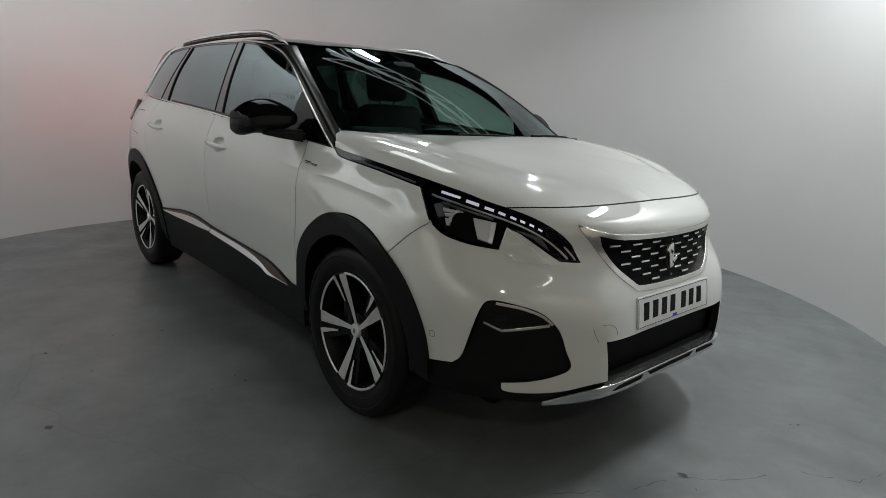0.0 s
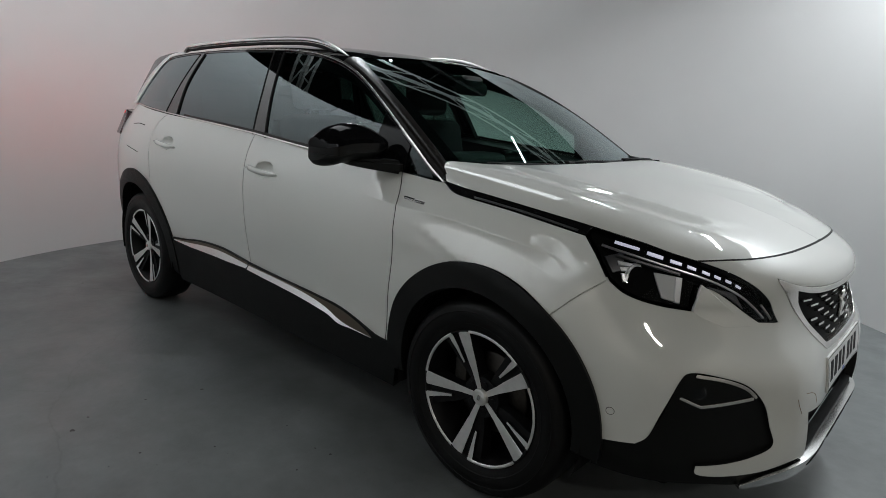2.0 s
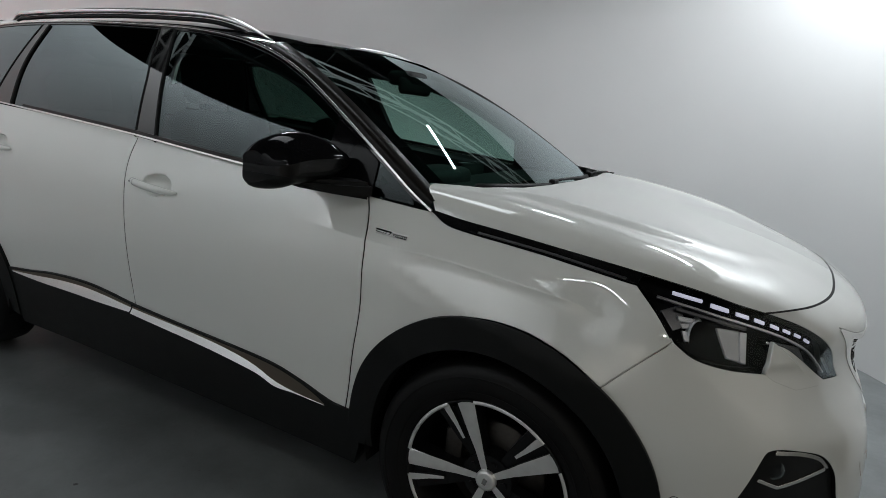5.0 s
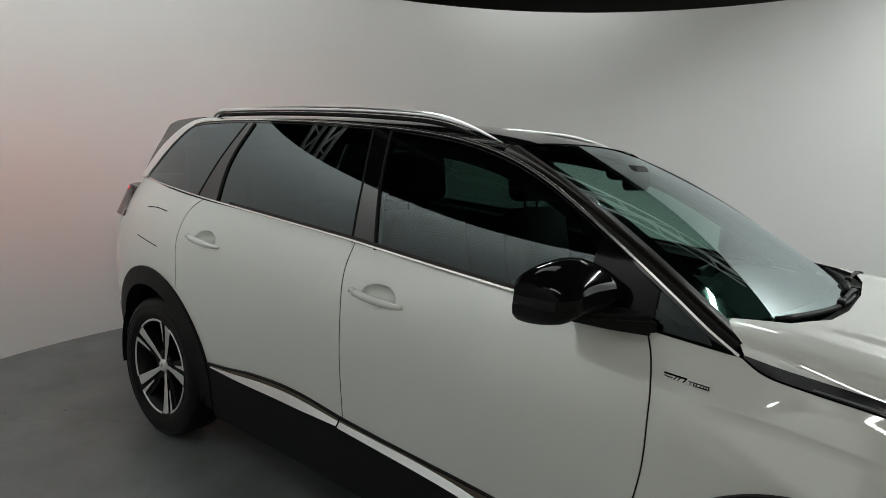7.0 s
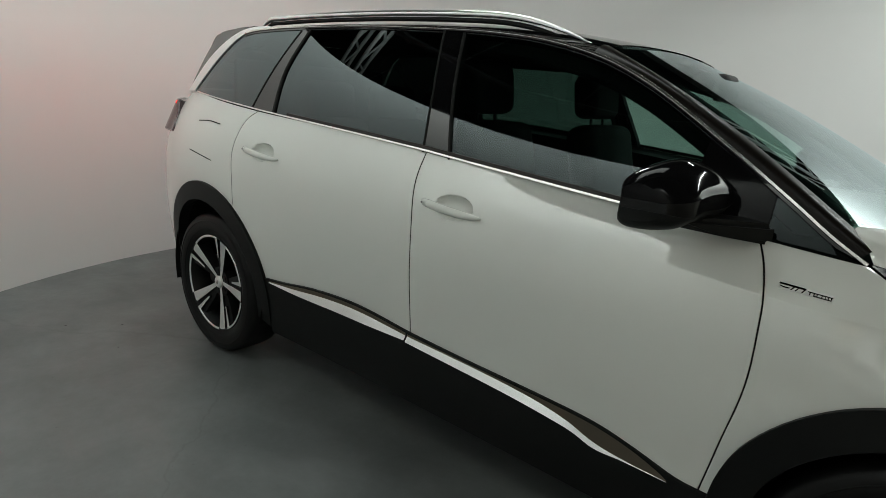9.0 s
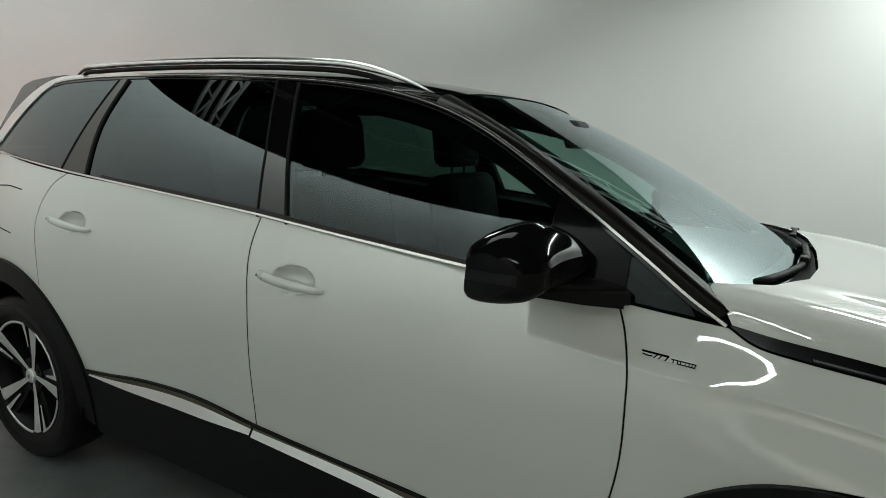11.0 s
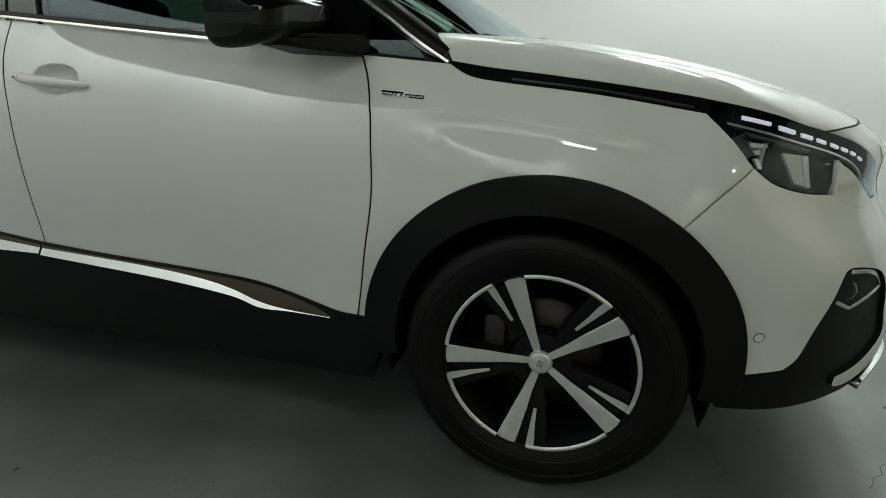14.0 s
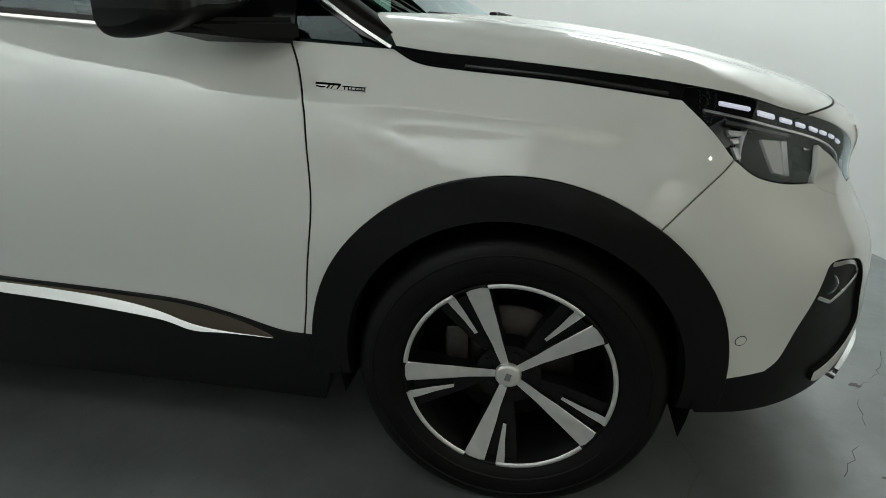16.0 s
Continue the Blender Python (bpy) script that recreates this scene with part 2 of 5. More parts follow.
def side_inset(u, z):
    """The body side with its shoulder crease, the hollow under it and the upturned swell above the front arch."""
    c, top, low = shoulder(u), hollow(u), curve([-.5, -.295, -.24, -.2, -.171, -.114, -.074, 0, .1, .25, .45], [.92, .908, .888, .874, .863, .847, .838, .825, .800, .76, .72], u)
    d = flank(u, z)
    w = ease(-.36, -.24, u) * (1 - ease(.18, .42, u))
    k = z - low
    tall, reach = np.maximum(top - low, .008), np.maximum(c - top, .01)
    rise, over = np.minimum(k, tall), np.clip(z - top, 0, reach)
    target = flank(u, low) + 0.255 * (rise + np.sqrt(rise * rise + .006 ** 2))
    target += .57 * over - .285 * (1 - ease(.12, .30, u)) * over ** 2 / reach + .62 * np.maximum(z - c, 0)
    blend = ease(-.06, -.005, k) * (1 - ease(.0, .11, z - c))
    below, above = np.maximum(c - z, 0), np.maximum(z - c, 0)
    ridge = .016 * np.exp(-below / .060) * np.exp(-above / .09) * ease(-.74, -.44, u) * (1 - ease(.0, .2, u))
    return d + w * blend * (target - d) - (1 - w) * ridge


def belt(u, z, out=0.0):
    """The lower body, by the way u along its plan line and the height z."""
    u, z = np.broadcast_arrays(np.atleast_1d(u).astype(float), np.atleast_1d(z).astype(float))
    x, y = (cardinal(_s, u) @ _p).T
    e = 1e-3
    dx, dy = ((cardinal(_s, u + e) - cardinal(_s, u - e)) @ _p).T
    n = np.hypot(dx, dy)
    nx, ny = -dy / n, dx / n
    d = side_inset(u, z) - out
    return np.stack([x - nx * d, -(y - ny * d), z], -1)


def cabin_half(x, z):
    """Half the width of the glasshouse."""
    zb = 1.08
    w = curve([-3.6, -3.2, -2.6, -1.8, -1.0, -.5, -.2], [.70, .765, .815, .828, .826, .805, .785], x)
    h = np.asarray(z, float) - zb
    return w - .30 * h - .30 * h * np.abs(h)


def cabin(x, z, out=0.0):
    """The side of the glasshouse."""
    x, z = np.broadcast_arrays(np.atleast_1d(x).astype(float), np.atleast_1d(z).astype(float))
    return np.stack([x, -cabin_half(x, z) - out, z], -1)


# ---- mesh helpers ----
def obj(name, verts, faces, material, parent=None, label="", smooth=False, normals=None):
    me = bpy.data.meshes.new(name)
    me.from_pydata([tuple(map(float, p)) for p in verts], [], faces)
    me.materials.append(material)
    if smooth or normals is not None:
        me.polygons.foreach_set("use_smooth", [True] * len(me.polygons))
    if normals is not None:
        me.normals_split_custom_set_from_vertices([tuple(map(float, n)) for n in normals])
    ob = new(name, me)
    if parent is not None:
        ob.parent = parent
    if label:
        ob["label"] = label
    return ob


def part(name, bm, material, parent=None, label="", smooth=False):
    me = bpy.data.meshes.new(name)
    bmesh.ops.recalc_face_normals(bm, faces=bm.faces)
    bm.to_mesh(me)
    bm.free()
    me.materials.append(material)
    if smooth:
        me.polygons.foreach_set("use_smooth", [True] * len(me.polygons))
        me.set_sharp_from_angle(angle=radians(35))
    ob = new(name, me)
    if parent is not None:
        ob.parent = parent
    if label:
        ob["label"] = label
    return ob


def thing(name, label, category, place=(0, 0, 0), group="", kind=""):
    e = new(name)
    e.location = place
    e.empty_display_size = .1
    return tagged(e, label, category, group, kind)


def box(size, at=(0, 0, 0), bevel=0.0, turn=None, segs=2):
    bm = bmesh.new()
    bmesh.ops.create_cube(bm, size=1, matrix=Matrix.Diagonal((*size, 1)))
    if bevel:
        bmesh.ops.bevel(bm, geom=bm.edges[:], offset=bevel, segments=segs, profile=.5, affect="EDGES")
    m = Matrix.Translation(at) @ (turn if turn else Matrix())
    bmesh.ops.transform(bm, matrix=m, verts=bm.verts)
    return bm


def rod(a, b, r, n=10):
    a, b = Vector(a), Vector(b)
    bm = bmesh.new()
    bmesh.ops.create_cone(bm, cap_ends=True, segments=n, radius1=r, radius2=r, depth=(b - a).length)
    m = Matrix.Translation((a + b) / 2) @ (b - a).to_track_quat("Z", "Y").to_matrix().to_4x4()
    bmesh.ops.transform(bm, matrix=m, verts=bm.verts)
    return bm


def add_to(bm, other):
    me = bpy.data.meshes.new("tmp")
    other.to_mesh(me)
    other.free()
    bm.from_mesh(me)
    bpy.data.meshes.remove(me)
    return bm


# ---- the place ----
def arc_wall(name, r0, r1, z0, z1, a0, a1, material, label):
    n = 96
    verts, faces = [], []
    for i in range(n + 1):
        a = radians(a0 + (a1 - a0) * i / n)
        for r, z in ((r0, z0), (r0, z1), (r1, z1), (r1, z0)):
            verts.append((ROOM[0] + r * math.cos(a), ROOM[1] + r * math.sin(a), z))
    for i in range(n):
        for k in range(4):
            faces.append((4 * i + k, 4 * i + (k + 1) % 4, 4 * i + 4 + (k + 1) % 4, 4 * i + 4 + k))
    faces += [(0, 1, 2, 3), (4 * n + 3, 4 * n + 2, 4 * n + 1, 4 * n)]
    ob = obj(name, verts, faces, material, smooth=True)
    ob.data.set_sharp_from_angle(angle=radians(30))
    return tagged(ob, label, "wall", kind="structure")


WALL_FROM, WALL_TO = 2, 296
arc_wall("wall_round", RADIUS, RADIUS + .1, 0, WALL_TOP, WALL_FROM, WALL_TO, WALL, "curved white painted booth wall under a dark ceiling")
tagged(part("floor", box((16, 16, .2), (-.5, -.5, -.1)), FLOOR), "grey painted concrete floor with stains and fine cracks", "floor", kind="structure")
tagged(part("ceiling", box((16, 16, .2), (-.5, -.5, 4.9)), CEILING), "dark open ceiling above the booth", "ceiling", kind="structure")
# outer walls out of view; east and south made pale to brighten the car
for nm, sz, at in (("wall_north", (16, .2, 4.8), (-.5, 7.6, 2.4)), ("wall_south", (16, .2, 4.8), (-.5, -8.6, 2.4)),
                   ("wall_east", (.2, 16.4, 4.8), (7.6, -.5, 2.4)), ("wall_west", (.2, 16.4, 4.8), (-8.6, -.5, 2.4))):
    tagged(part(nm, box(sz, at), WALL_BOUNCE if nm in ("wall_east", "wall_south") else WALL_DARK), "unseen pale wall that bounces light onto the car" if nm in ("wall_east", "wall_south") else "plain dark grey warehouse wall", "wall", kind="structure")


def truss(a, b, side=.26):
    """A square lattice truss between two points."""
    t = thing("ceiling_truss", "aluminium lattice truss hung under the dark ceiling", "truss", a, "ceiling trusses")
    a, b = Vector(a), Vector(b)
    d = (b - a).normalized()
    s = d.cross(Vector((0, 0, 1)) if abs(d.z) < .9 else Vector((.5, .87, 0))).normalized() * side / 2
    up = s.cross(d)
    n = max(2, round((b - a).length / .42))
    corners = [s + up, up - s, -s - up, s - up]
    for c in corners:
        part("chord", rod(c, (b - a) + c, .022), TRUSS, t, smooth=True)
    for i in range(n):
        p, q = (b - a) * i / n, (b - a) * (i + 1) / n
        for k in (1, 3):
            c0, c1 = corners[k], corners[(k + 1) % 4]
            part("brace", rod(p + (c0 if i % 2 else c1), q + (c1 if i % 2 else c0), .013, 6), TRUSS, t, smooth=True)
    if abs(d.z) < .9:
        for k in (.1, .9):
            p = (b - a) * k + corners[0]
            part("hanger", rod(p, (p.x, p.y, 4.82 - a.z), .008), HOUSING, t)
    return t


truss((-3.0, 1.02, 3.45), (.6, 4.08, 3.45))
truss((2.73, -2.6, 3.62), (2.73, 1.8, 3.62))
truss((-5.7, -2.72, 3.5), (-4.05, -1.18, 3.5), .2)
# every lamp gets a housing and bracket, the unseen added ones too
for k, (eye, target, wide, deep, watts) in enumerate(LAMPS + OUTSIDE_LAMPS):
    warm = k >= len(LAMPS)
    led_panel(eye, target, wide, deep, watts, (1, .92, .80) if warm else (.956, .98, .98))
    p = thing("outside_lamp" if warm else "led_panel", "warm lamp outside the booth, known from paint highlights or added to wash a wall" if warm else "flat rectangular LED lamp over the booth, mirrored in the car or only added for light", "lamp", eye, "workshop lamps" if warm else "LED panels")
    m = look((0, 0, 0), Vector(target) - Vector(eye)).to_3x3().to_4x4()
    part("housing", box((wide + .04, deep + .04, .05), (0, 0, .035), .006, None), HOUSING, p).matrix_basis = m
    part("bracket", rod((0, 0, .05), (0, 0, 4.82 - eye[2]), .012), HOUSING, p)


# stains, grit and two hairline cracks on the floor
def blot(cx, cy, r, seed):
    rnd = random.Random(seed)
    n = 14
    return [(cx + r * (.6 + .7 * rnd.random()) * math.cos(2 * math.pi * i / n), cy + r * (.5 + .6 * rnd.random()) * math.sin(2 * math.pi * i / n)) for i in range(n)]


STAIN = mat("floor_stain", (.035, .034, .032), .6, vary=.3, scale=60)
verts, faces = [], []
rnd = random.Random(5)
spots = [(-.55, -1.85, .016), (-1.33, -1.75, .012), (1.10, -.15, .018), (1.5, -.35, .02), (1.62, .2, .02), (.15, -2.05, .014), (1.25, -1.2, .014), (-2.2, -2.3, .014)]
spots += [(rnd.uniform(-4, 2.4), rnd.uniform(-3, 2.6), rnd.uniform(.003, .009)) for _ in range(110)]
for n, (x, y, r) in enumerate(spots):
    if -3.6 < x < .85 and abs(y) < .75:
        continue
    k = len(verts)
    pts = blot(x, y, r, n)
    verts += [(px_, py_, .0006) for px_, py_ in pts]
    faces.append(tuple(range(k, k + len(pts))))
for pts in ([(.88, -.62), (1.02, -.40), (1.10, -.17), (1.24, -.02), (1.35, .22), (1.52, .34), (1.60, .62)], [(1.12, -.16), (1.28, -.25), (1.5, -.24), (1.72, -.36)], [(.3, -1.62), (.62, -1.50), (.8, -1.56), (1.1, -1.43)]):
    fine_pts = []
    for (x0, y0), (x1, y1) in zip(pts, pts[1:]):
        for i in range(8):
            fine_pts.append((x0 + (x1 - x0) * i / 8 + rnd.uniform(-.008, .008), y0 + (y1 - y0) * i / 8 + rnd.uniform(-.008, .008)))
    for (x0, y0), (x1, y1) in zip(fine_pts, fine_pts[1:]):
        if rnd.random() < .25:
            continue
        d = math.hypot(x1 - x0, y1 - y0)
        w = rnd.uniform(.0005, .0016)
        nx, ny = -(y1 - y0) / d * w, (x1 - x0) / d * w
        k = len(verts)
        verts += [(x0 - nx, y0 - ny, .0006), (x1 - nx, y1 - ny, .0006), (x1 + nx, y1 + ny, .0006), (x0 + nx, y0 + ny, .0006)]
        faces.append((k, k + 1, k + 2, k + 3))
tagged(obj("floor_stains", verts, faces, STAIN), "small dark oil spots, grit and hairline cracks on the floor", "stains", kind="stuff")


# ---- panels cut out of the body's surfaces ----
from mathutils.geometry import delaunay_2d_cdt


def line(*pts, n=6):
    """A smooth open line through the points (Catmull-Rom)."""
    p = [np.array(q, float) for q in pts]
    if len(p) < 3:
        return [tuple(q) for q in p]
    e = [2 * p[0] - p[1]] + p + [2 * p[-1] - p[-2]]
    out = []
    for i in range(1, len(e) - 2):
        for k in range(n):
            t = k / n
            a, b, c, d = e[i - 1:i + 3]
            out.append(tuple(.5 * (2 * b + (c - a) * t + (2 * a - 5 * b + 4 * c - d) * t * t + (3 * b - a - 3 * c + d) * t ** 3)))
    return out + [tuple(p[-1])]


def loop(*lines):
    """A closed outline out of lines end to end."""
    out = []
    for ln in lines:
        for p in ln:
            if not out or math.dist(p, out[-1]) > 1e-4:
                out.append(tuple(p))
    if math.dist(out[0], out[-1]) < 1e-3:
        out.pop()
    return out


def arc(c, r, a0, a1, n=28):
    return [(c[0] + r * math.sin(radians(a0 + (a1 - a0) * i / n)), c[1] + r * math.cos(radians(a0 + (a1 - a0) * i / n))) for i in range(n + 1)]


def ribbon(pts, w0, w1=None):
    """The outline of a band of that width along a line."""
    w1 = w0 if w1 is None else w1
    p = np.array(pts, float)
    d = np.gradient(p, axis=0)
    d /= np.linalg.norm(d, axis=1, keepdims=True)
    nrm = np.stack([-d[:, 1], d[:, 0]], 1)
    w = np.linspace(w0, w1, len(p))[:, None] / 2
    return [tuple(q) for q in p + nrm * w] + [tuple(q) for q in (p - nrm * w)[::-1]]


def inside(poly, pts):
    x, y = pts[:, 0], pts[:, 1]
    p = np.array(poly)
    a, b = p, np.roll(p, -1, 0)
    hit = np.zeros(len(pts), bool)
    for (x0, y0), (x1, y1) in zip(a, b):
        if y0 != y1:
            hit ^= ((y0 > y) != (y1 > y)) & (x < (x1 - x0) * (y - y0) / (y1 - y0) + x0)
    return hit


def area(poly):
    p = np.array(poly)
    q = np.roll(p, -1, 0)
    return .5 * float(np.sum(p[:, 0] * q[:, 1] - p[:, 1] * q[:, 0]))


def shrink(poly, gap, fixed=None):
    """The outline moved inwards by a gap; points on the fixed line u = fixed stay on it."""
    p = np.array(poly if area(poly) > 0 else poly[::-1], float)
    prev, nxt = np.roll(p, 1, 0), np.roll(p, -1, 0)
    e0, e1 = p - prev, nxt - p
    e0 /= np.linalg.norm(e0, axis=1, keepdims=True) + 1e-12
    e1 /= np.linalg.norm(e1, axis=1, keepdims=True) + 1e-12
    n0, n1 = np.stack([-e0[:, 1], e0[:, 0]], 1), np.stack([-e1[:, 1], e1[:, 0]], 1)
    b = n0 + n1
    b /= np.maximum(np.linalg.norm(b, axis=1, keepdims=True), 1e-6)
    k = np.clip(1 / np.maximum((b * n0).sum(1), .4), 1, 2)
    q = p + b * (gap * k)[:, None]
    if fixed is not None:
        on = np.abs(p[:, 0] - fixed) < 1e-6
        q[on, 0] = fixed
    return [tuple(v) for v in q]


def spaced(poly, step):
    out = []
    for a, b in zip(poly, poly[1:] + poly[:1]):
        n = max(1, int(math.dist(a, b) / step))
        out += [(a[0] + (b[0] - a[0]) * i / n, a[1] + (b[1] - a[1]) * i / n) for i in range(n)]
    return out


CENTRE = Vector((-1.4, 0, .75))
SILL_SEAL = mat("brown_black_weatherstrip", (.012, .008, .006), .35, spec=.3)
SEAL = mat("gap_seal", (.006, .006, .006), .7, spec=.2)


def panel(name, surf, outline, material, parent, holes=(), gap=.0032, depth=.03, out=0.0, step=.03, side=-1, fixed=None, label="", round_edge=.0015, lines=()):
    """A sheet-metal panel: the outline filled on the surface, with turned-in edges. side -1: right, 1: left, 0: both halves in one."""
    rings = [shrink(outline, gap, fixed)] + [shrink(h, -gap, fixed) for h in holes]
    rings = [spaced(r, step * .7) for r in rings]
    pts, edges = [], []
    for r in rings:
        k = len(pts)
        pts += r
        edges += [(k + i, k + (i + 1) % len(r)) for i in range(len(r))]
    lo, hi = np.min(rings[0], 0), np.max(rings[0], 0)
    border = np.array(pts)
    for ln in lines:
        q = np.array([p for a, b in zip(ln, ln[1:]) for p in [(a[0] + (b[0] - a[0]) * i / 3, a[1] + (b[1] - a[1]) * i / 3) for i in range(3)]])
        q = q[inside(rings[0], q)]
        q = [tuple(p) for p in q if np.min(np.hypot(*(border - p).T)) > step * .5]
        k = len(pts)
        pts += q
        edges += [(k + i, k + i + 1) for i in range(len(q) - 1) if math.dist(q[i], q[i + 1]) < .06]
    gx, gy = np.meshgrid(np.arange(lo[0] + step / 2, hi[0], step), np.arange(lo[1] + step / 2, hi[1], step), indexing="ij")
    g = np.stack([gx.ravel(), gy.ravel()], 1)
    ok = inside(rings[0], g)
    for r in rings[1:]:
        ok &= ~inside(r, g)
    border = np.array(pts)
    g = g[ok]
    if len(g):
        far = np.array([np.min(np.hypot(*(border - q).T)) for q in g]) > step * .45
        g = g[far]
    allp = [Vector(p) for p in pts] + [Vector(p) for p in g]
    v2, _, tris, *_ = delaunay_2d_cdt(allp, edges, [], 0, 1e-7)
    v2 = np.array([tuple(v) for v in v2])
    tris = np.array([t for t in tris if len(t) == 3])
    mid = v2[tris].mean(1)
    ok = inside(rings[0], mid)
    for r in rings[1:]:
        ok &= ~inside(r, mid)
    tris = tris[ok]

    def place(uv, o):
        return surf(uv[:, 0], uv[:, 1], o)

    def normal(uv):
        e = 2e-3
        a = place(uv + (e, 0), out) - place(uv - (e, 0), out)
        b = place(uv + (0, e), out) - place(uv - (0, e), out)
        n = np.cross(a, b)
        n /= np.linalg.norm(n, axis=1, keepdims=True) + 1e-12
        ref = place(uv, out) - np.array(CENTRE)
        if np.sum(n * ref) < 0:
            n = -n
        return n

    P, Nn = place(v2, out), normal(v2)
    t3 = P[tris]
    fn = np.cross(t3[:, 1] - t3[:, 0], t3[:, 2] - t3[:, 0])
    flip = (fn * Nn[tris[:, 0]]).sum(1) < 0
    tris[flip] = tris[flip][:, ::-1]
    verts, norms, faces = [tuple(p) for p in P], [tuple(n) for n in Nn], [tuple(map(int, t)) for t in tris]
    seal = []
    for r in rings:
        q = np.array(r)
        A, An = place(q, out), normal(q)
        d = np.roll(q, -1, 0) - np.roll(q, 1, 0)
        w = place(q + 1e-3 * np.stack([d[:, 1], -d[:, 0]], 1) / np.linalg.norm(d, axis=1, keepdims=True), out) - A
        w /= np.linalg.norm(w, axis=1, keepdims=True) + 1e-12
        B = A + w * round_edge - An * round_edge
        C = B - An * depth
        k, n = len(verts), len(q)
        mid_n = An + w
        mid_n /= np.linalg.norm(mid_n, axis=1, keepdims=True)
        for pts3, nn in ((A, mid_n * .6 + An * .4), (B, w), (C, w)):
            verts += [tuple(p) for p in pts3]
            norms += [tuple(x / np.linalg.norm(x)) for x in nn]
        for i in range(n):
            j = (i + 1) % n
            if fixed is not None and abs(q[i, 0] - fixed) < 1e-6 and abs(q[j, 0] - fixed) < 1e-6:
                continue
            for s0 in (0, n):
                f = (k + s0 + i, k + s0 + j, k + s0 + n + j, k + s0 + n + i)
                pf = [np.array(verts[x]) for x in f]
                if np.dot(np.cross(pf[1] - pf[0], pf[2] - pf[0]), w[i] + An[i] * (s0 == 0)) < 0:
                    f = f[::-1]
                faces.append(f)
                seal.append(1 if s0 else 0)
    V, N2 = np.array(verts), np.array(norms)
    if side >= 0:
        Vm, Nm = V * (1, -1, 1), N2 * (1, -1, 1)
        fm = [tuple(reversed(f)) for f in faces]
        if side == 0:
            k = len(V)
            V, N2 = np.concatenate([V, Vm]), np.concatenate([N2, Nm])
            faces = faces + [tuple(k + i for i in f) for f in fm]
        else:
            V, N2, faces = Vm, Nm, fm
    if fixed is not None:
        on = np.abs(V[:, 1]) < .003
        V[on, 1] = 0
        N2[on, 1] = 0
        N2 /= np.linalg.norm(N2, axis=1, keepdims=True)
    ob = obj(name, V, faces, material, parent, label, normals=N2)
    if material is PAINT and depth > .01:
        ob.data.materials.append(SEAL)
        idx = np.zeros(len(faces), np.int32)
        half = len(faces) // 2 if side == 0 else len(faces)
        flags = [0] * len(tris) + seal
        idx[:half] = flags
        if side == 0:
            idx[half:] = flags
        ob.data.polygons.foreach_set("material_index", idx)
    return ob


def pair(name, surf, outline, material, parents, **kw):
    """The same panel on the right and on the left."""
    return [panel(name, surf, outline, material, p, side=s, **kw) for s, p in zip((-1, 1), parents)]


# ---- the car ----
CAR = thing("car", "pearl white family SUV with black roof and black arch cladding", "car")

ARCH_F, ARCH_R = ((0, .37), .468), ((-2.86, .385), .475)
F_GAP = line((-.49, 1.086), (-.459, 1.02), (-.437, .93), (-.435, .75), (-.468, .56), (-.494, .415))
D_GAP = line((-1.553, 1.163), (-1.555, 1.065), (-1.523, .905), (-1.52, .714), (-1.527, .514))
R_GAP = line((-2.575, 1.217), (-2.63, 1.165), (-2.643, 1.05), (-2.61, .907), (-2.60, .782))
BELT_R = line((-3.34, 1.268), (-3.0, 1.243), (-2.575, 1.217))
BELT_M = line((-2.575, 1.217), (-2.0, 1.188), (-1.553, 1.163))
BELT_F = line((-1.553, 1.163), (-1.2, 1.136), (-.85, 1.11), (-.49, 1.086))
BELT_A = line((-.49, 1.086), (-.27, 1.07))
SILL_F = line((-.494, .415), (-.56, .42), (-.68, .452), (-.80, .476), (-.97, .487), (-1.28, .50), (-1.527, .514))
SILL_R = line((-1.527, .514), (-1.80, .54), (-2.05, .532), (-2.25, .508), (-2.398, .495))
SEAM = line((.28, .745), (.36, .82), (.43, .872))
SLASH_LOW = line((-.27, 1.07), (-.22, 1.045), (-.146, 1.033), (.082, 1.012), (.33, .98))
SLASH_TOP = line((-.265, 1.074), (-.175, 1.062), (-.046, 1.05), (.2, 1.024), (.34, 1.006), (.52, .977), (.62, .955), (.713, .937))
HL_REAR = line((.33, .98), (.385, .928), (.43, .872))
HL_LOW = line((.43, .872), (.49, .836), (.585, .813), (.697, .802))
HL_STEP = line((.697, .802), (.705, .84), (.715, .868))
HL_IN = line((.715, .868), (.76, .862), (.81, .838), (.88, .797), (.925, .772))
HL_TIP = line((.925, .772), (.99, .767), (1.005, .768))
HL_TOP = line((1.005, .768), (.985, .80), (.96, .833), (.90, .877), (.82, .912), (.713, .937))
HOOD_FRONT = line((.713, .937), (.82, .943), (.944, .945), (1.176, .949), (1.424, .952), (U_NOSE, .953))

doors = []
for s in (-1, 1):
    fd = new("front_door"); fd.parent = CAR
    rd = new("rear_door"); rd.parent = CAR
    doors.append((fd, rd))
F_DOOR, R_DOOR = [d[0] for d in doors], [d[1] for d in doors]
BOTH = (CAR, CAR)
front_door = loop(F_GAP, SILL_F, D_GAP[::-1], BELT_F)
rear_arch_front = arc(*ARCH_R, 76.6, 33.2, 12)
rear_door = loop(D_GAP, SILL_R, rear_arch_front, R_GAP[::-1], BELT_M)
def ellipse(cx, cz, a, b, n=40):
    return [(cx + a * math.cos(2 * math.pi * i / n), cz + b * math.sin(2 * math.pi * i / n)) for i in range(n)]


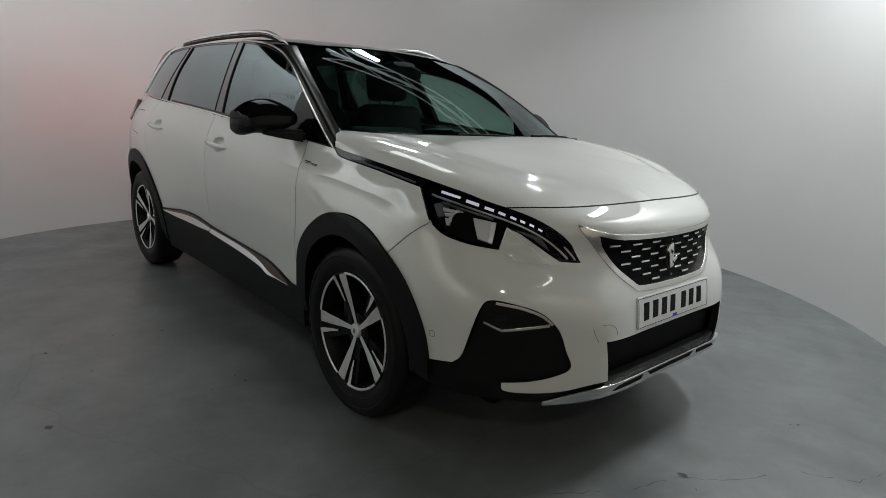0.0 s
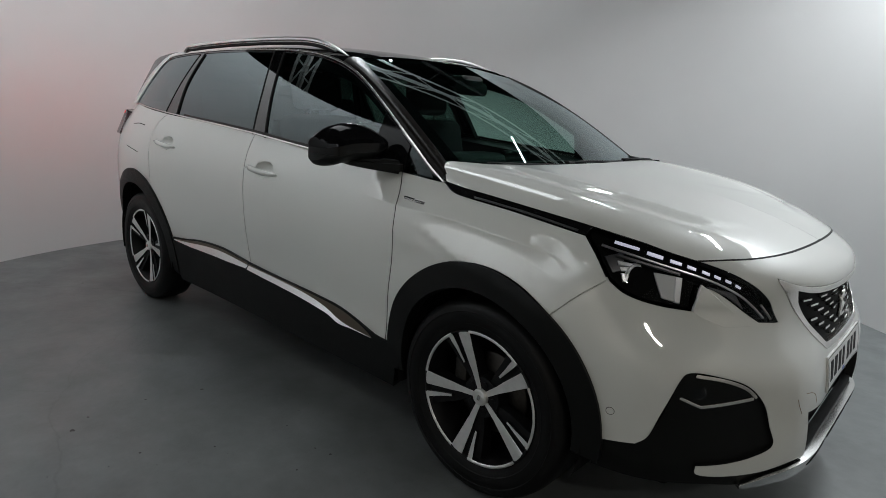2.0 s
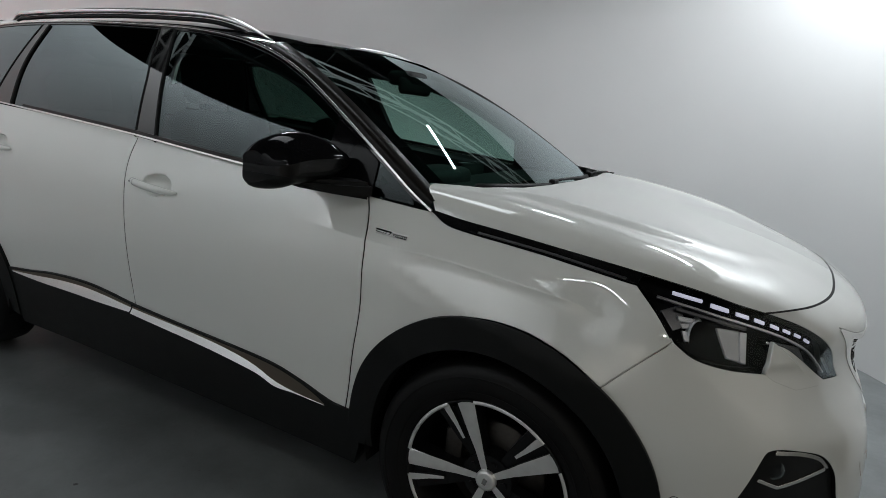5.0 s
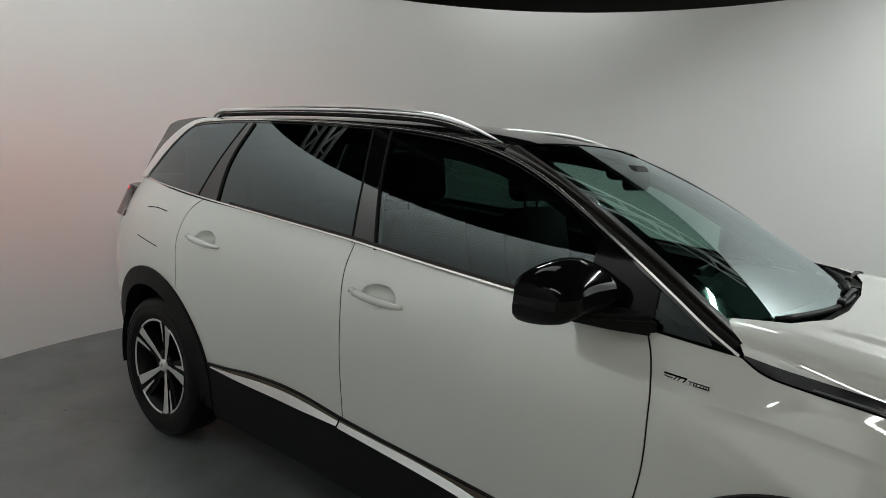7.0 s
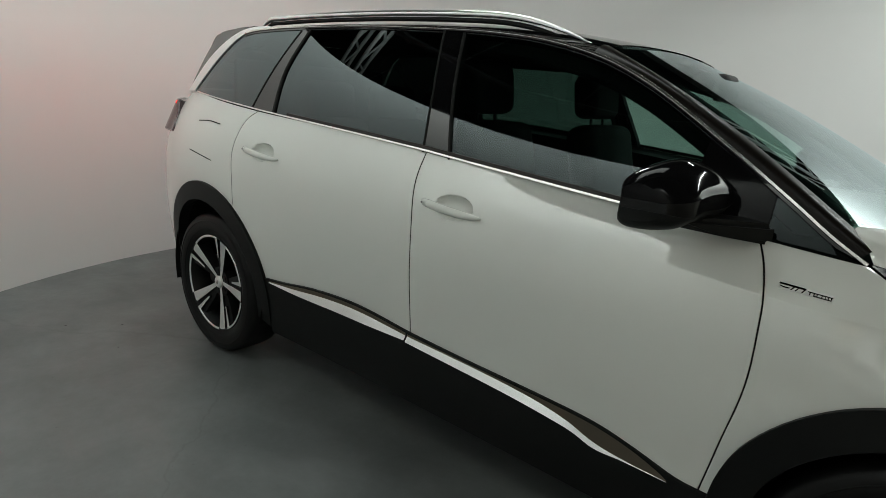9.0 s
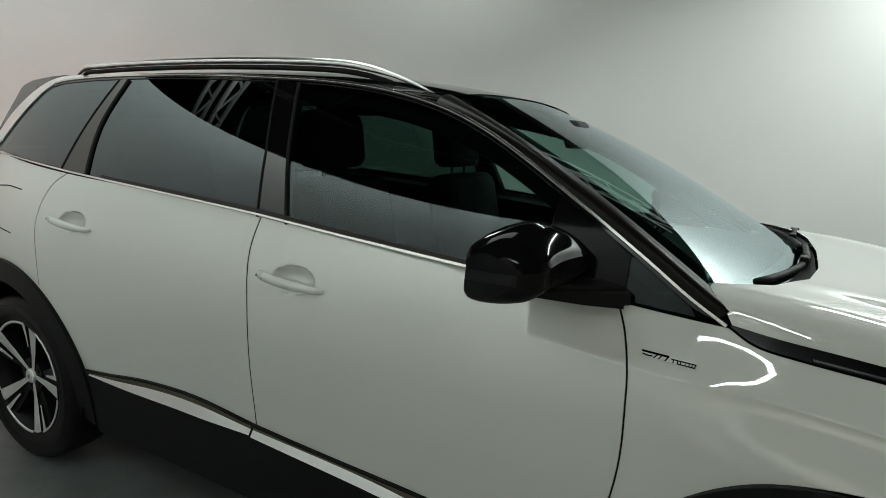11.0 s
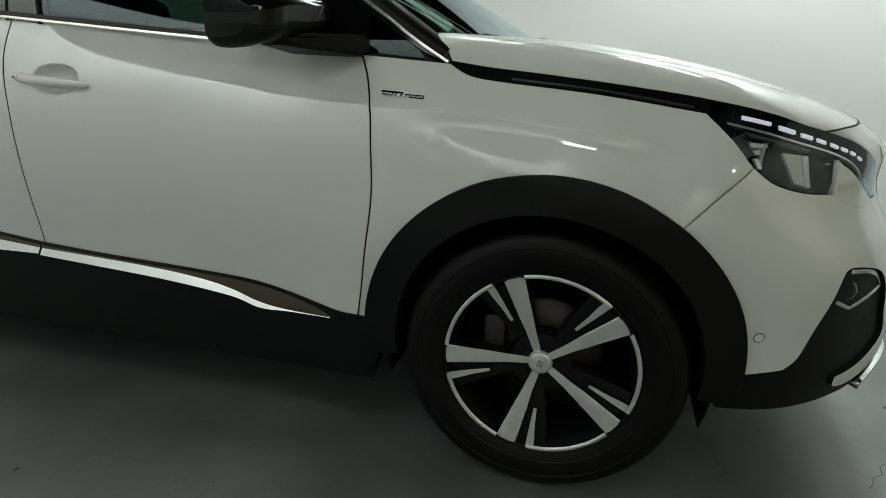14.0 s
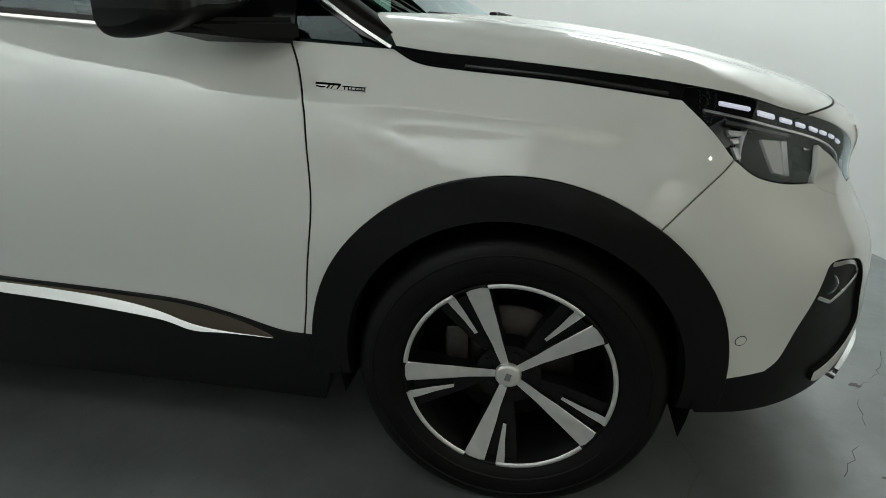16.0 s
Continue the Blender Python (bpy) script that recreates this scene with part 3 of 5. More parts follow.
CUP_F, CUP_R = (-1.368, 1.003, .078, .040), (-2.425, 1.052, .078, .038)
crease = [(u, float(shoulder(u)[0])) for u in np.linspace(-.95, .43, 60)]
along = [[(u, z + d) for u, z in crease] for d in (0, -.003, -.009, -.016, .003, .010)]
along += [[(u, float(hollow(u)[0]) + d) for u, z in crease if u > -.3] for d in (-.008, -.002, .002, .008)]
pair("door_skin", belt, front_door, PAINT, F_DOOR, holes=[ellipse(*CUP_F)], step=.022, lines=along)
pair("door_skin", belt, rear_door, PAINT, R_DOOR, holes=[ellipse(*CUP_R)], step=.025)


def dish(cx, cz, a, b):
    def surf(u, z, out=0.0):
        u, z = np.atleast_1d(u).astype(float), np.atleast_1d(z).astype(float)
        r2 = np.clip(((u - cx) / a) ** 2 + ((z - cz) / b) ** 2, 0, 1)
        return belt(u, z, out - .046 * (1 - r2) ** .6)
    return surf


pair("handle_cup", dish(*CUP_F), ellipse(*CUP_F), PAINT, F_DOOR, gap=-.003, depth=.001, step=.008)
pair("handle_cup", dish(*CUP_R), ellipse(*CUP_R), PAINT, R_DOOR, gap=-.003, depth=.001, step=.008)
fender = loop(BELT_A, SLASH_LOW, HL_REAR, SEAM[::-1], arc(*ARCH_F, 36.7, -84.5), [(-.494, .415)], F_GAP[::-1])
pair("front_wing", belt, fender, PAINT, BOTH, step=.016, lines=along)
quarter = loop(R_GAP, arc(*ARCH_R, 33.2, -90, 40), [(-3.335, .385), (-3.74, .40), (-3.78, .7), (-3.76, 1.0), (-3.62, 1.255), (-3.34, 1.268)], BELT_R)
pair("rear_wing", belt, quarter, PAINT, BOTH)

for pts in (line((-3.06, 1.135), (-2.94, 1.143), (-2.82, 1.137)), line((-3.05, .995), (-2.93, .985), (-2.80, .972))):
    pair("flap_edge", belt, ribbon(pts, .004), SEAL, BOTH, gap=0, out=.0015, depth=.001, step=.02, round_edge=.0002)

FOG = line((.566, .408), (.598, .442), (.625, .532), (.655, .625), (.685, .65), (.76, .641), (.848, .613), (.906, .557), (.935, .485), (.954, .425), (.90, .393), (.824, .373), (.735, .363))
LIP = line((.735, .363), (.745, .333), (.828, .328), (.93, .336), (1.025, .356), (1.10, .362))
INTAKE = loop(line((1.078, .508), (1.25, .506), (U_NOSE, .506)), [(U_NOSE, .366)], line((U_NOSE, .366), (1.3, .366), (1.10, .364)), [(1.078, .508)])
GRILLE = loop(line((.992, .894), (1.1, .868), (1.244, .856), (U_NOSE, .852)), [(U_NOSE, .645)], line((U_NOSE, .645), (1.34, .65), (1.262, .655), (1.235, .664)),
              line((1.235, .664), (1.16, .715), (1.085, .79), (1.0, .875), (.992, .894)))
# the bumper's skin is cut by the grille and the intake along the middle line
upper_mid = [(U_NOSE, .953), (U_NOSE, .852)]
gr_top = line((.992, .894), (1.1, .868), (1.244, .856), (U_NOSE, .852))[::-1]
gr_side = line((.992, .894), (1.0, .875), (1.085, .79), (1.16, .715), (1.235, .664))
gr_low = line((1.235, .664), (1.262, .655), (1.34, .65), (U_NOSE, .645))
in_top = line((U_NOSE, .506), (1.25, .506), (1.078, .508))
bumper = loop(SEAM, HL_LOW, [(.785, .774)], [(.715, .868)], HL_IN, HL_TIP, HL_TOP, HOOD_FRONT, upper_mid, gr_top, gr_side, gr_low, in_top,
              [(1.078, .508), (1.10, .362)], LIP[::-1], FOG[::-1], [(.474, .395)], arc(*ARCH_F, 86.9, 36.7, 14))
pair("seam_filler", belt, ribbon(SEAM, .014), PAINT, BOTH, gap=0, out=-.0045, depth=.004, step=.02)
panel("front_bumper", belt, bumper, PAINT, CAR, side=0, fixed=U_NOSE, gap=.002, step=.02)
def fin(u, z, out=0.0):
    """The blade between the lamp's two parts stands proud along its edge beside the lamp."""
    u = np.atleast_1d(u).astype(float)
    return belt(u, z, out + .010 * np.clip((.885 - u) / .165, 0, 1) * ease(.797, .83, z))


pair("lamp_blade", fin, [(.699, .801), (.72, .789), (.79, .767), (.885, .765), (.72, .872)], PAINT, BOTH, gap=-.002, out=.001, depth=.0099, step=.015, round_edge=.003)


# bonnet: ruled from its edge to the middle line, with a rounded shoulder
EDGE = np.array(SLASH_TOP + HOOD_FRONT[1:])


REAR_Q = [0, .03, .065, .10, .2, .38, .6, 1]          # the rear edge, drawn back along the pillars
REAR_X = [-.265, -.305, -.362, -.31, -.20, -.125, -.098, -.085]


def hood_mid(x):
    return curve([-.4, -.3, -.05, .2, .45, .65, .80], [1.158, 1.152, 1.133, 1.100, 1.054, 1.004, .956], x)


def bonnet(u, q, out=0.0):
    u, q = np.atleast_1d(u).astype(float), np.atleast_1d(q).astype(float)
    ze = np.interp(u, EDGE[:, 0], EDGE[:, 1])
    e = belt(u, ze)
    k = np.clip((u - EDGE[0, 0]) / (U_NOSE - EDGE[0, 0]), 0, 1)
    xc = -.10 + .55 * k ** 1.3
    sharp = 24 - 11 * np.clip((u - .3) / .6, 0, 1) + 25 * np.clip(1 - (u - EDGE[0, 0]) / .3, 0, 1) ** 2
    part1 = .78 - .1 * np.clip((u - .2) / .7, 0, 1)
    p = np.clip(1 - q, 0, 1)
    f = part1 * (1 - p ** sharp) + (1 - part1) * (1 - p ** 2.6)
    fade = np.clip((u + .3) * 3, 0, 1) * np.clip((1.1 - u) * 2, 0, 1)
    ridge = fade * (.007 * np.exp(-np.maximum(q - .30, 0) / .10) * ease(.22, .30, q) - .003 * np.exp(-((q - .21) / .05) ** 2))
    x = e[:, 0] * (1 - q) + xc * q
    tail = np.interp(q, REAR_Q, REAR_X) - (EDGE[0, 0] * (1 - q) - .10 * q)
    x = x + tail * np.clip(1 - (u - EDGE[0, 0]) / .40, 0, 1) ** 2
    y = e[:, 1] * (1 - q)
    return np.stack([x, y, e[:, 2] * (1 - f) + hood_mid(x) * f + ridge + out], -1)


def sheet(name, surf, us, vs, material, parent, label="", both=True):
    """A grid of the surface, with its mirror image across the middle line."""
    U, V = np.meshgrid(us, vs, indexing="ij")
    P = surf(U.ravel(), V.ravel())
    n, m = len(us), len(vs)
    faces = [(i * m + j, (i + 1) * m + j, (i + 1) * m + j + 1, i * m + j + 1) for i in range(n - 1) for j in range(m - 1)]
    if both:
        k = len(P)
        P = np.concatenate([P, P * (1, -1, 1)])
        faces += [tuple(k + x for x in reversed(f)) for f in faces]
    ob = obj(name, P, faces, material, parent, label, smooth=True)
    bm = bmesh.new()
    bm.from_mesh(ob.data)
    bmesh.ops.remove_doubles(bm, verts=bm.verts, dist=2e-4)
    bmesh.ops.recalc_face_normals(bm, faces=bm.faces)
    if sum(f.normal.z for f in bm.faces) < 0:
        bmesh.ops.reverse_faces(bm, faces=bm.faces)
    bm.to_mesh(ob.data)
    bm.free()
    return ob


pair("bonnet_gap", belt, ribbon([p for p in HOOD_FRONT if p[0] < U_NOSE - .004] + [(U_NOSE, .953)], .0034), SEAL, BOTH, gap=0, out=.001, depth=.002, step=.03, round_edge=.0003)
qs = np.r_[np.linspace(0, .2, 16), np.linspace(.22, 1, 40)]
sheet("bonnet", bonnet, np.linspace(EDGE[0, 0], U_NOSE - .0001, 110), qs, PAINT, CAR)

# glasshouse: the line over the side windows, and the panes under it
TOP = line((-.27, 1.07), (-.348, 1.116), (-.443, 1.18), (-.591, 1.275), (-.762, 1.378), (-.893, 1.446), (-1.03, 1.499), (-1.203, 1.541), (-1.387, 1.566), (-1.639, 1.583),
           (-2.133, 1.598), (-2.6, 1.596), (-2.842, 1.588), (-2.95, 1.581), (-3.02, 1.570))
TAIL_EDGE = line((-3.02, 1.570), (-3.098, 1.527), (-3.183, 1.445), (-3.257, 1.358), (-3.33, 1.268))
TOPA = np.array(TOP)


def top_z(x):
    return np.interp(-np.asarray(x, float), -TOPA[:, 0], TOPA[:, 1])


def below(pts, d):
    """A line on the glasshouse lowered by d."""
    return [(x, z - d) for x, z in pts]


dlo = loop(BELT_A, TOP, TAIL_EDGE, BELT_R, BELT_M, BELT_F)
# pane outlines
f_rear = [(-1.443, 1.151), (-1.515, 1.36), (-1.575, 1.568)]
r_front = [(-1.562, 1.160), (-1.605, 1.36), (-1.672, 1.577)]
r_rear = line((-2.480, 1.208), (-2.505, 1.40), (-2.462, 1.582))
q_front = line((-2.665, 1.218), (-2.60, 1.41), (-2.525, 1.582))
front_pane = loop([(x, z + .006) for x, z in BELT_F if x > -1.44 and x < -.67], [(-.67, 1.106), (-.655, 1.298)], below([p for p in TOP if -1.555 < p[0] < -.68], .012), f_rear[::-1])
tri_pane = loop([(-.475, 1.09), (-.33, 1.078)], below([p for p in TOP if -.475 < p[0] < -.34], .012), [(-.475, 1.18)])
rear_pane = loop(r_front, below([p for p in TOP if -2.45 < p[0] < -1.71], .012), r_rear[::-1], [(x, z + .006) for x, z in BELT_M if -2.46 < x < -1.57])
q_pane = loop(q_front, below([p for p in TOP if p[0] < -2.53], .012), [(x + .012, z - .006) for x, z in TAIL_EDGE], [(x, z + .006) for x, z in BELT_R if x < -2.67])
for s, door, pane_glass in zip((-1, 1), F_DOOR, (GLASS, GLASS_FAR)):
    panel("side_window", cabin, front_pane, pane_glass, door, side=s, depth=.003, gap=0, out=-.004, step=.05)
pair("quarter_light", cabin, tri_pane, DARK_PANE, BOTH, depth=.003, gap=0, out=-.004, step=.04)
for s, door, pane_glass in zip((-1, 1), R_DOOR, (PRIVACY, PRIVACY_FAR)):
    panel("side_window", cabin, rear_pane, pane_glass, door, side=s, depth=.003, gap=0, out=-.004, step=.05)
pair("rear_quarter_window", cabin, q_pane, PRIVACY, BOTH, depth=.003, gap=0, out=-.004, step=.05)
b_post = loop(f_rear, [(-1.60, 1.572)], [r_front[2], r_front[1], r_front[0]])
pair("door_post", cabin, b_post, POST, BOTH, gap=.001, step=.04)
c_post = loop(r_rear, [(-2.49, 1.584)], q_front[::-1])
pair("door_post", cabin, c_post, POST, BOTH, gap=.001, step=.04)
pair("window_seal", cabin, ribbon(r_rear, .013), SEAL, BOTH, gap=0, out=.004, step=.03)
pair("window_seal", cabin, ribbon(f_rear, .008), SEAL, BOTH, gap=0, out=.003, step=.03)
pair("window_seal", cabin, ribbon(r_front, .006), SEAL, BOTH, gap=0, out=.003, step=.03)
pair("window_seal", cabin, ribbon(q_front, .006), SEAL, BOTH, gap=0, out=.003, step=.03)
sail = loop([(-.67, 1.106), (-.56, 1.097), (-.475, 1.09), (-.475, 1.184), (-.515, 1.212), (-.56, 1.243), (-.655, 1.298)])
pair("mirror_base", cabin, sail, MIRROR_BLACK, BOTH, gap=0, out=.002, step=.03)
frame_top = loop(TOP, below([p for p in TOP if p[0] < -.33], .013)[::-1])
pair("window_frame", cabin, frame_top, GLOSS, BOTH, gap=0, out=.0, step=.03)
chrome_low = [(x, z + .003) for x, z in BELT_R + BELT_M[1:] + BELT_F[1:]]
pair("chrome_strip", cabin, ribbon([p for p in chrome_low if p[0] > -3.33], .0056), CHROME, BOTH, gap=0, out=.006, depth=.008, step=.04)
pair("belt_seal", cabin, ribbon([(x, z + .0095) for x, z in chrome_low if -2.46 < x < -.5], .0085), SILL_SEAL, BOTH, gap=0, out=.003, depth=.008, step=.04)
pair("chrome_strip", cabin, ribbon([(x, z + .002) for x, z in TOP], .0055), CHROME, BOTH, gap=0, out=.006, depth=.008, step=.04)
tail_outer = line((-3.412, 1.268), (-3.355, 1.365), (-3.295, 1.45), (-3.196, 1.529), (-3.084, 1.581), (-2.952, 1.602), (-2.80, 1.604))
pair("tail_pillar", cabin, loop([(-3.33, 1.268)], tail_outer, [(-2.80, 1.592), (-2.95, 1.583)], TAIL_EDGE), RAIL, BOTH, gap=0, out=.004, step=.03)
pair("spoiler_end", cabin, loop([p for p in tail_outer if -3.40 < p[0] < -2.96], [(-2.965, 1.606), (-3.108, 1.601), (-3.289, 1.585), (-3.36, 1.568), (-3.378, 1.555), (-3.374, 1.5), (-3.388, 1.418), (-3.405, 1.306)]), SPOILER, BOTH, gap=0, step=.03)



# windscreen, pillars and roof
def screen(v, s, out=0.0):
    v, s = np.broadcast_arrays(np.atleast_1d(v).astype(float), np.atleast_1d(s).astype(float))
    ex, ey, ez = curve([0, .5, 1], [-.26, -.668, -1.055], s), curve([0, .5, 1], [.745, .667, .55], s), curve([0, .5, 1], [1.10, 1.357, 1.538], s)
    cx, cz = curve([0, .5, 1], [-.088, -.58, -1.02], s), curve([0, .5, 1], [1.098, 1.367, 1.562], s)
    b = 1 - v ** 2
    return np.stack([ex + (cx - ex) * b, -ey * v, ez + (cz - ez) * b + out], -1)




def pane(v, s):
    """The windscreen above its curved lower edge."""
    return screen(v, .03 * (1 - v ** 2) * (1 - s) + s)


sheet("windscreen", pane, np.linspace(0, 1, 40), np.linspace(0, 1, 30), SCREEN, CAR)


def frit(v, s):
    return screen(v, s, -.004)


for half in (1, -1):
    sheet("windscreen_border", lambda v, q, h=half: frit(v, q) * (1, h, 1), np.linspace(.925, 1, 6), np.linspace(0, 1, 30), GLOSS, CAR, both=False)
sheet("windscreen_border", frit, np.linspace(0, .925, 30), np.linspace(.93, 1, 6), GLOSS, CAR)
sheet("windscreen_border", lambda v, q: pane(v, q) - (0, 0, .003), np.linspace(0, .925, 36), np.linspace(0, .05, 5), GLOSS, CAR)


def cowl(v, k):
    """Between the bonnet's rear edge and the windscreen."""
    a = bonnet(np.full_like(v, EDGE[0, 0]), 1 - v * .95) - (.004, 0, .012)
    return a * (1 - k)[:, None] + (pane(v, 0 * v) - (0, 0, .004)) * k[:, None]


sheet("cowl", cowl, np.linspace(0, 1, 40), np.linspace(0, 1, 6), BLACK_PLASTIC, CAR)


def pillar(s, k, out=0.0):
    """From the line over the side window (k 0) to the windscreen's edge (k 1)."""
    s, k = np.atleast_1d(s).astype(float), np.atleast_1d(k).astype(float)
    x = -.285 - s * (1.055 - .285)
    z = top_z(x) + .004
    a = cabin(x, z)
    b = screen(np.ones_like(s), s)
    bow = .014 * np.sin(np.pi * k)
    return a * (1 - k)[:, None] + b * k[:, None] + np.stack([bow * .3, -bow, bow * .6], -1)


for half in (1, -1):
    sheet("windscreen_pillar", lambda q, k, h=half: pillar(q, k) * (1, h, 1), np.linspace(0, 1, 40), np.linspace(0, 1, 10), PILLAR, CAR, both=False)


def roof(x, v, out=0.0):
    x, v = np.atleast_1d(x).astype(float), np.atleast_1d(v).astype(float)
    ze = np.where(x < -2.80, np.interp(x, [-3.4, -3.29, -3.1, -2.96, -2.80], [1.557, 1.588, 1.603, 1.608, 1.594]), top_z(x) + .004)
    ye = cabin_half(x, ze)
    front = np.clip((x + 1.30) / .25, 0, 1) ** 2
    xs = x + front * .035 * (1 - v ** 2)
    zc = curve([-3.45, -3.0, -2.2, -1.6, -1.344, -1.175, -1.02], [1.580, 1.618, 1.637, 1.632, 1.613, 1.592, 1.564], xs)
    return np.stack([xs, -ye * v, ze + (zc - ze) * (.55 * (1 - v ** 2) + .45 * (1 - v ** 7)) + out], -1)


sheet("roof", roof, np.linspace(-3.05, -1.052, 60), np.linspace(0, 1, 30), ROOF_BLACK, CAR)


def tailgate(z, v):
    z, v = np.atleast_1d(z).astype(float), np.atleast_1d(v).astype(float)
    x = np.interp(z, [.40, .7, 1.0, 1.26, 1.4, 1.5, 1.58], [-3.70, -3.74, -3.72, -3.52, -3.36, -3.26, -3.16])
    y = np.interp(z, [.40, .7, 1.0, 1.26, 1.4, 1.5, 1.58], [.60, .60, .62, .60, .56, .52, .46])
    return np.stack([x - .06 * (1 - v ** 2), -y * v, z], -1)


sheet("tailgate", tailgate, np.linspace(.40, 1.27, 20), np.linspace(0, 1, 12), PAINT, CAR)
sheet("rear_window", tailgate, np.linspace(1.28, 1.57, 10), np.linspace(0, 1, 12), GLOSS, CAR)
sheet("spoiler", roof, np.linspace(-3.376, -3.052, 14), np.linspace(0, 1, 20), SPOILER, CAR)

# roof rails
def tube(pts, r, material, parent, name, flat=1.0, n=10):
    """A bar along a line, wider than high by 1/flat."""
    P = [Vector(p) for p in pts]
    verts, faces = [], []
    for i, p in enumerate(P):
        d = (P[min(i + 1, len(P) - 1)] - P[max(i - 1, 0)]).normalized()
        s = d.cross(Vector((0, 0, 1))).normalized()
        up = s.cross(d)
        rr = r[i] if isinstance(r, (list, tuple)) else r
        for k in range(n):
            a = 2 * math.pi * k / n
            verts.append(p + s * math.cos(a) * rr + up * math.sin(a) * rr * flat)
    m = len(P)
    for i in range(m - 1):
        for k in range(n):
            faces.append((i * n + k, i * n + (k + 1) % n, (i + 1) * n + (k + 1) % n, (i + 1) * n + k))
    faces += [tuple(range(n))[::-1], tuple((m - 1) * n + k for k in range(n))]
    return obj(name, verts, faces, material, parent, smooth=True)


for s in (-1, 1):
    xs = np.linspace(-1.10, -2.98, 40)
    pts, rs = [], []
    for x in xs:
        k = min(1, (-1.10 - x) / .38, (x + 2.98) / .14)
        base = roof(x, .9)[0]
        pts.append((x, -s * base[1], base[2] - .002 + .041 * math.sin(min(1, max(0, k)) * math.pi / 2)))
        rs.append(.003 + .0115 * min(1, max(0, k * 1.5)))
    rail = tube(pts, rs, RAIL, CAR, "roof_rail", .8)
    tube([(x, y + s * r * .75, z - r * .5) for (x, y, z), r in zip(pts[2:-2], rs[2:-2])], [r * .14 for r in rs[2:-2]], GLOSS, rail, "rail_groove", 1.0, 8)
    pts2 = [(x, y, z - .022) for x, y, z in pts]
    tube(pts2, [r * .6 for r in rs], BLACK_PLASTIC, CAR, "rail_foot", 1.0)

# black trim along the bonnet's edge
slash = loop(SLASH_LOW, [(.33, .98), (.345, 1.004)], [p for p in SLASH_TOP if p[0] < .345][::-1])
pair("bonnet_side_trim", belt, slash, TRIM_BLACK, BOTH, gap=.0015, out=-.002, step=.02)
pair("trim_strip", belt, ribbon(line((-.12, 1.038), (.1, 1.018), (.30, .991)), .0026), DARK_CHROME, BOTH, gap=0, out=.003, depth=.006, step=.02)

# wheel arch cladding and sills
for c, r, a0, a1 in ((*ARCH_F, 97, -97), (*ARCH_R, 106, -112)):
    outer, inner = arc(c, r + .002, a0, a1, 50), arc(c, r - .085, a1, a0, 50)
    pair("arch_cladding", belt, outer + inner, BLACK_PLASTIC, BOTH, gap=0, out=.014, depth=.05, step=.03)
sill_loop = loop(SILL_F[2:], SILL_R, [(-2.40, .48)], line((-2.42, .36), (-2.40, .24)), [(-2.40, .22), (-.47, .215), (-.44, .30), (-.45, .412), (-.494, .415)])
pair("sill_cladding", belt, sill_loop, BLACK_PLASTIC, BOTH, gap=.0, out=.008, depth=.06, step=.04)


def sill_strip(x0, x1, top, ridge, low, parents):
    """A bright strip with a ridge along it, between facets that look up and down."""
    us = np.linspace(x0, x1, 60)
    zt, zr, zl = (np.interp(us, [p[0] for p in ln], [p[1] for p in ln]) for ln in (top, ridge, low))
    zr = np.clip(zr, np.minimum(zl, zt), zt)
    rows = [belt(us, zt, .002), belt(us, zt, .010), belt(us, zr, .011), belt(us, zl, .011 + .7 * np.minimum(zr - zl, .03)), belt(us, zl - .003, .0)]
    n = len(us)
    for s, p in zip((-1, 1), parents):
        V = np.concatenate(rows) * (1, -s, 1)
        F = [(k * n + i, k * n + i + 1, (k + 1) * n + i + 1, (k + 1) * n + i) for k in range(4) for i in range(n - 1)]
        bm = bmesh.new()
        vs = [bm.verts.new(v) for v in V]
        for f in F:
            bm.faces.new([vs[k] for k in f])
        bmesh.ops.recalc_face_normals(bm, faces=bm.faces)
        strip = part("sill_strip", bm, SATIN, p, "satin metal sill strip, its upper facet darkened as a floor reflection", smooth=True)
        strip.data.set_sharp_from_angle(angle=radians(14))
        # upper facet takes the metal with the painted floor reflection
        strip.data.materials.append(SILL_REFLECT)
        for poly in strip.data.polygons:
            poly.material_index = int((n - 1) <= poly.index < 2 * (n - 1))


sill_strip(-1.532, -.572, line((-1.54, .509), (-1.28, .495), (-.97, .483), (-.80, .472), (-.68, .448), (-.60, .420), (-.57, .404)),
           line((-1.54, .500), (-1.2, .486), (-1.0, .470), (-.88, .448), (-.79, .418), (-.70, .406), (-.57, .4015)),
           line((-1.54, .481), (-1.11, .457), (-.885, .432), (-.786, .404), (-.70, .402), (-.57, .4005)), F_DOOR)
sill_strip(-2.36, -1.540, line((-2.37, .490), (-2.25, .503), (-2.05, .527), (-1.80, .535), (-1.535, .511)),
           line((-2.37, .487), (-2.2, .496), (-2.0, .513), (-1.8, .518), (-1.535, .500)), line((-2.37, .484), (-2.17, .480), (-1.92, .485), (-1.535, .484)), R_DOOR)
valance = loop(line((.474, .402), (.598, .446), (.655, .625), (.70, .657), (.849, .634), (.936, .54), (.962, .44), (.985, .378), (1.1, .374), (U_NOSE, .372)), line((U_NOSE, .290), (1.1, .294), (.968, .284), (.875, .284), (.773, .290), (.597, .282), (.44, .285)))
panel("lower_valance", belt, valance, BLACK_PLASTIC, CAR, side=0, fixed=U_NOSE, out=-.012, depth=.03)
pair("rear_valance", belt, loop([(-3.30, .42), (-3.76, .42), (-3.74, .2), (-3.32, .2)]), BLACK_PLASTIC, BOTH, out=0.0)
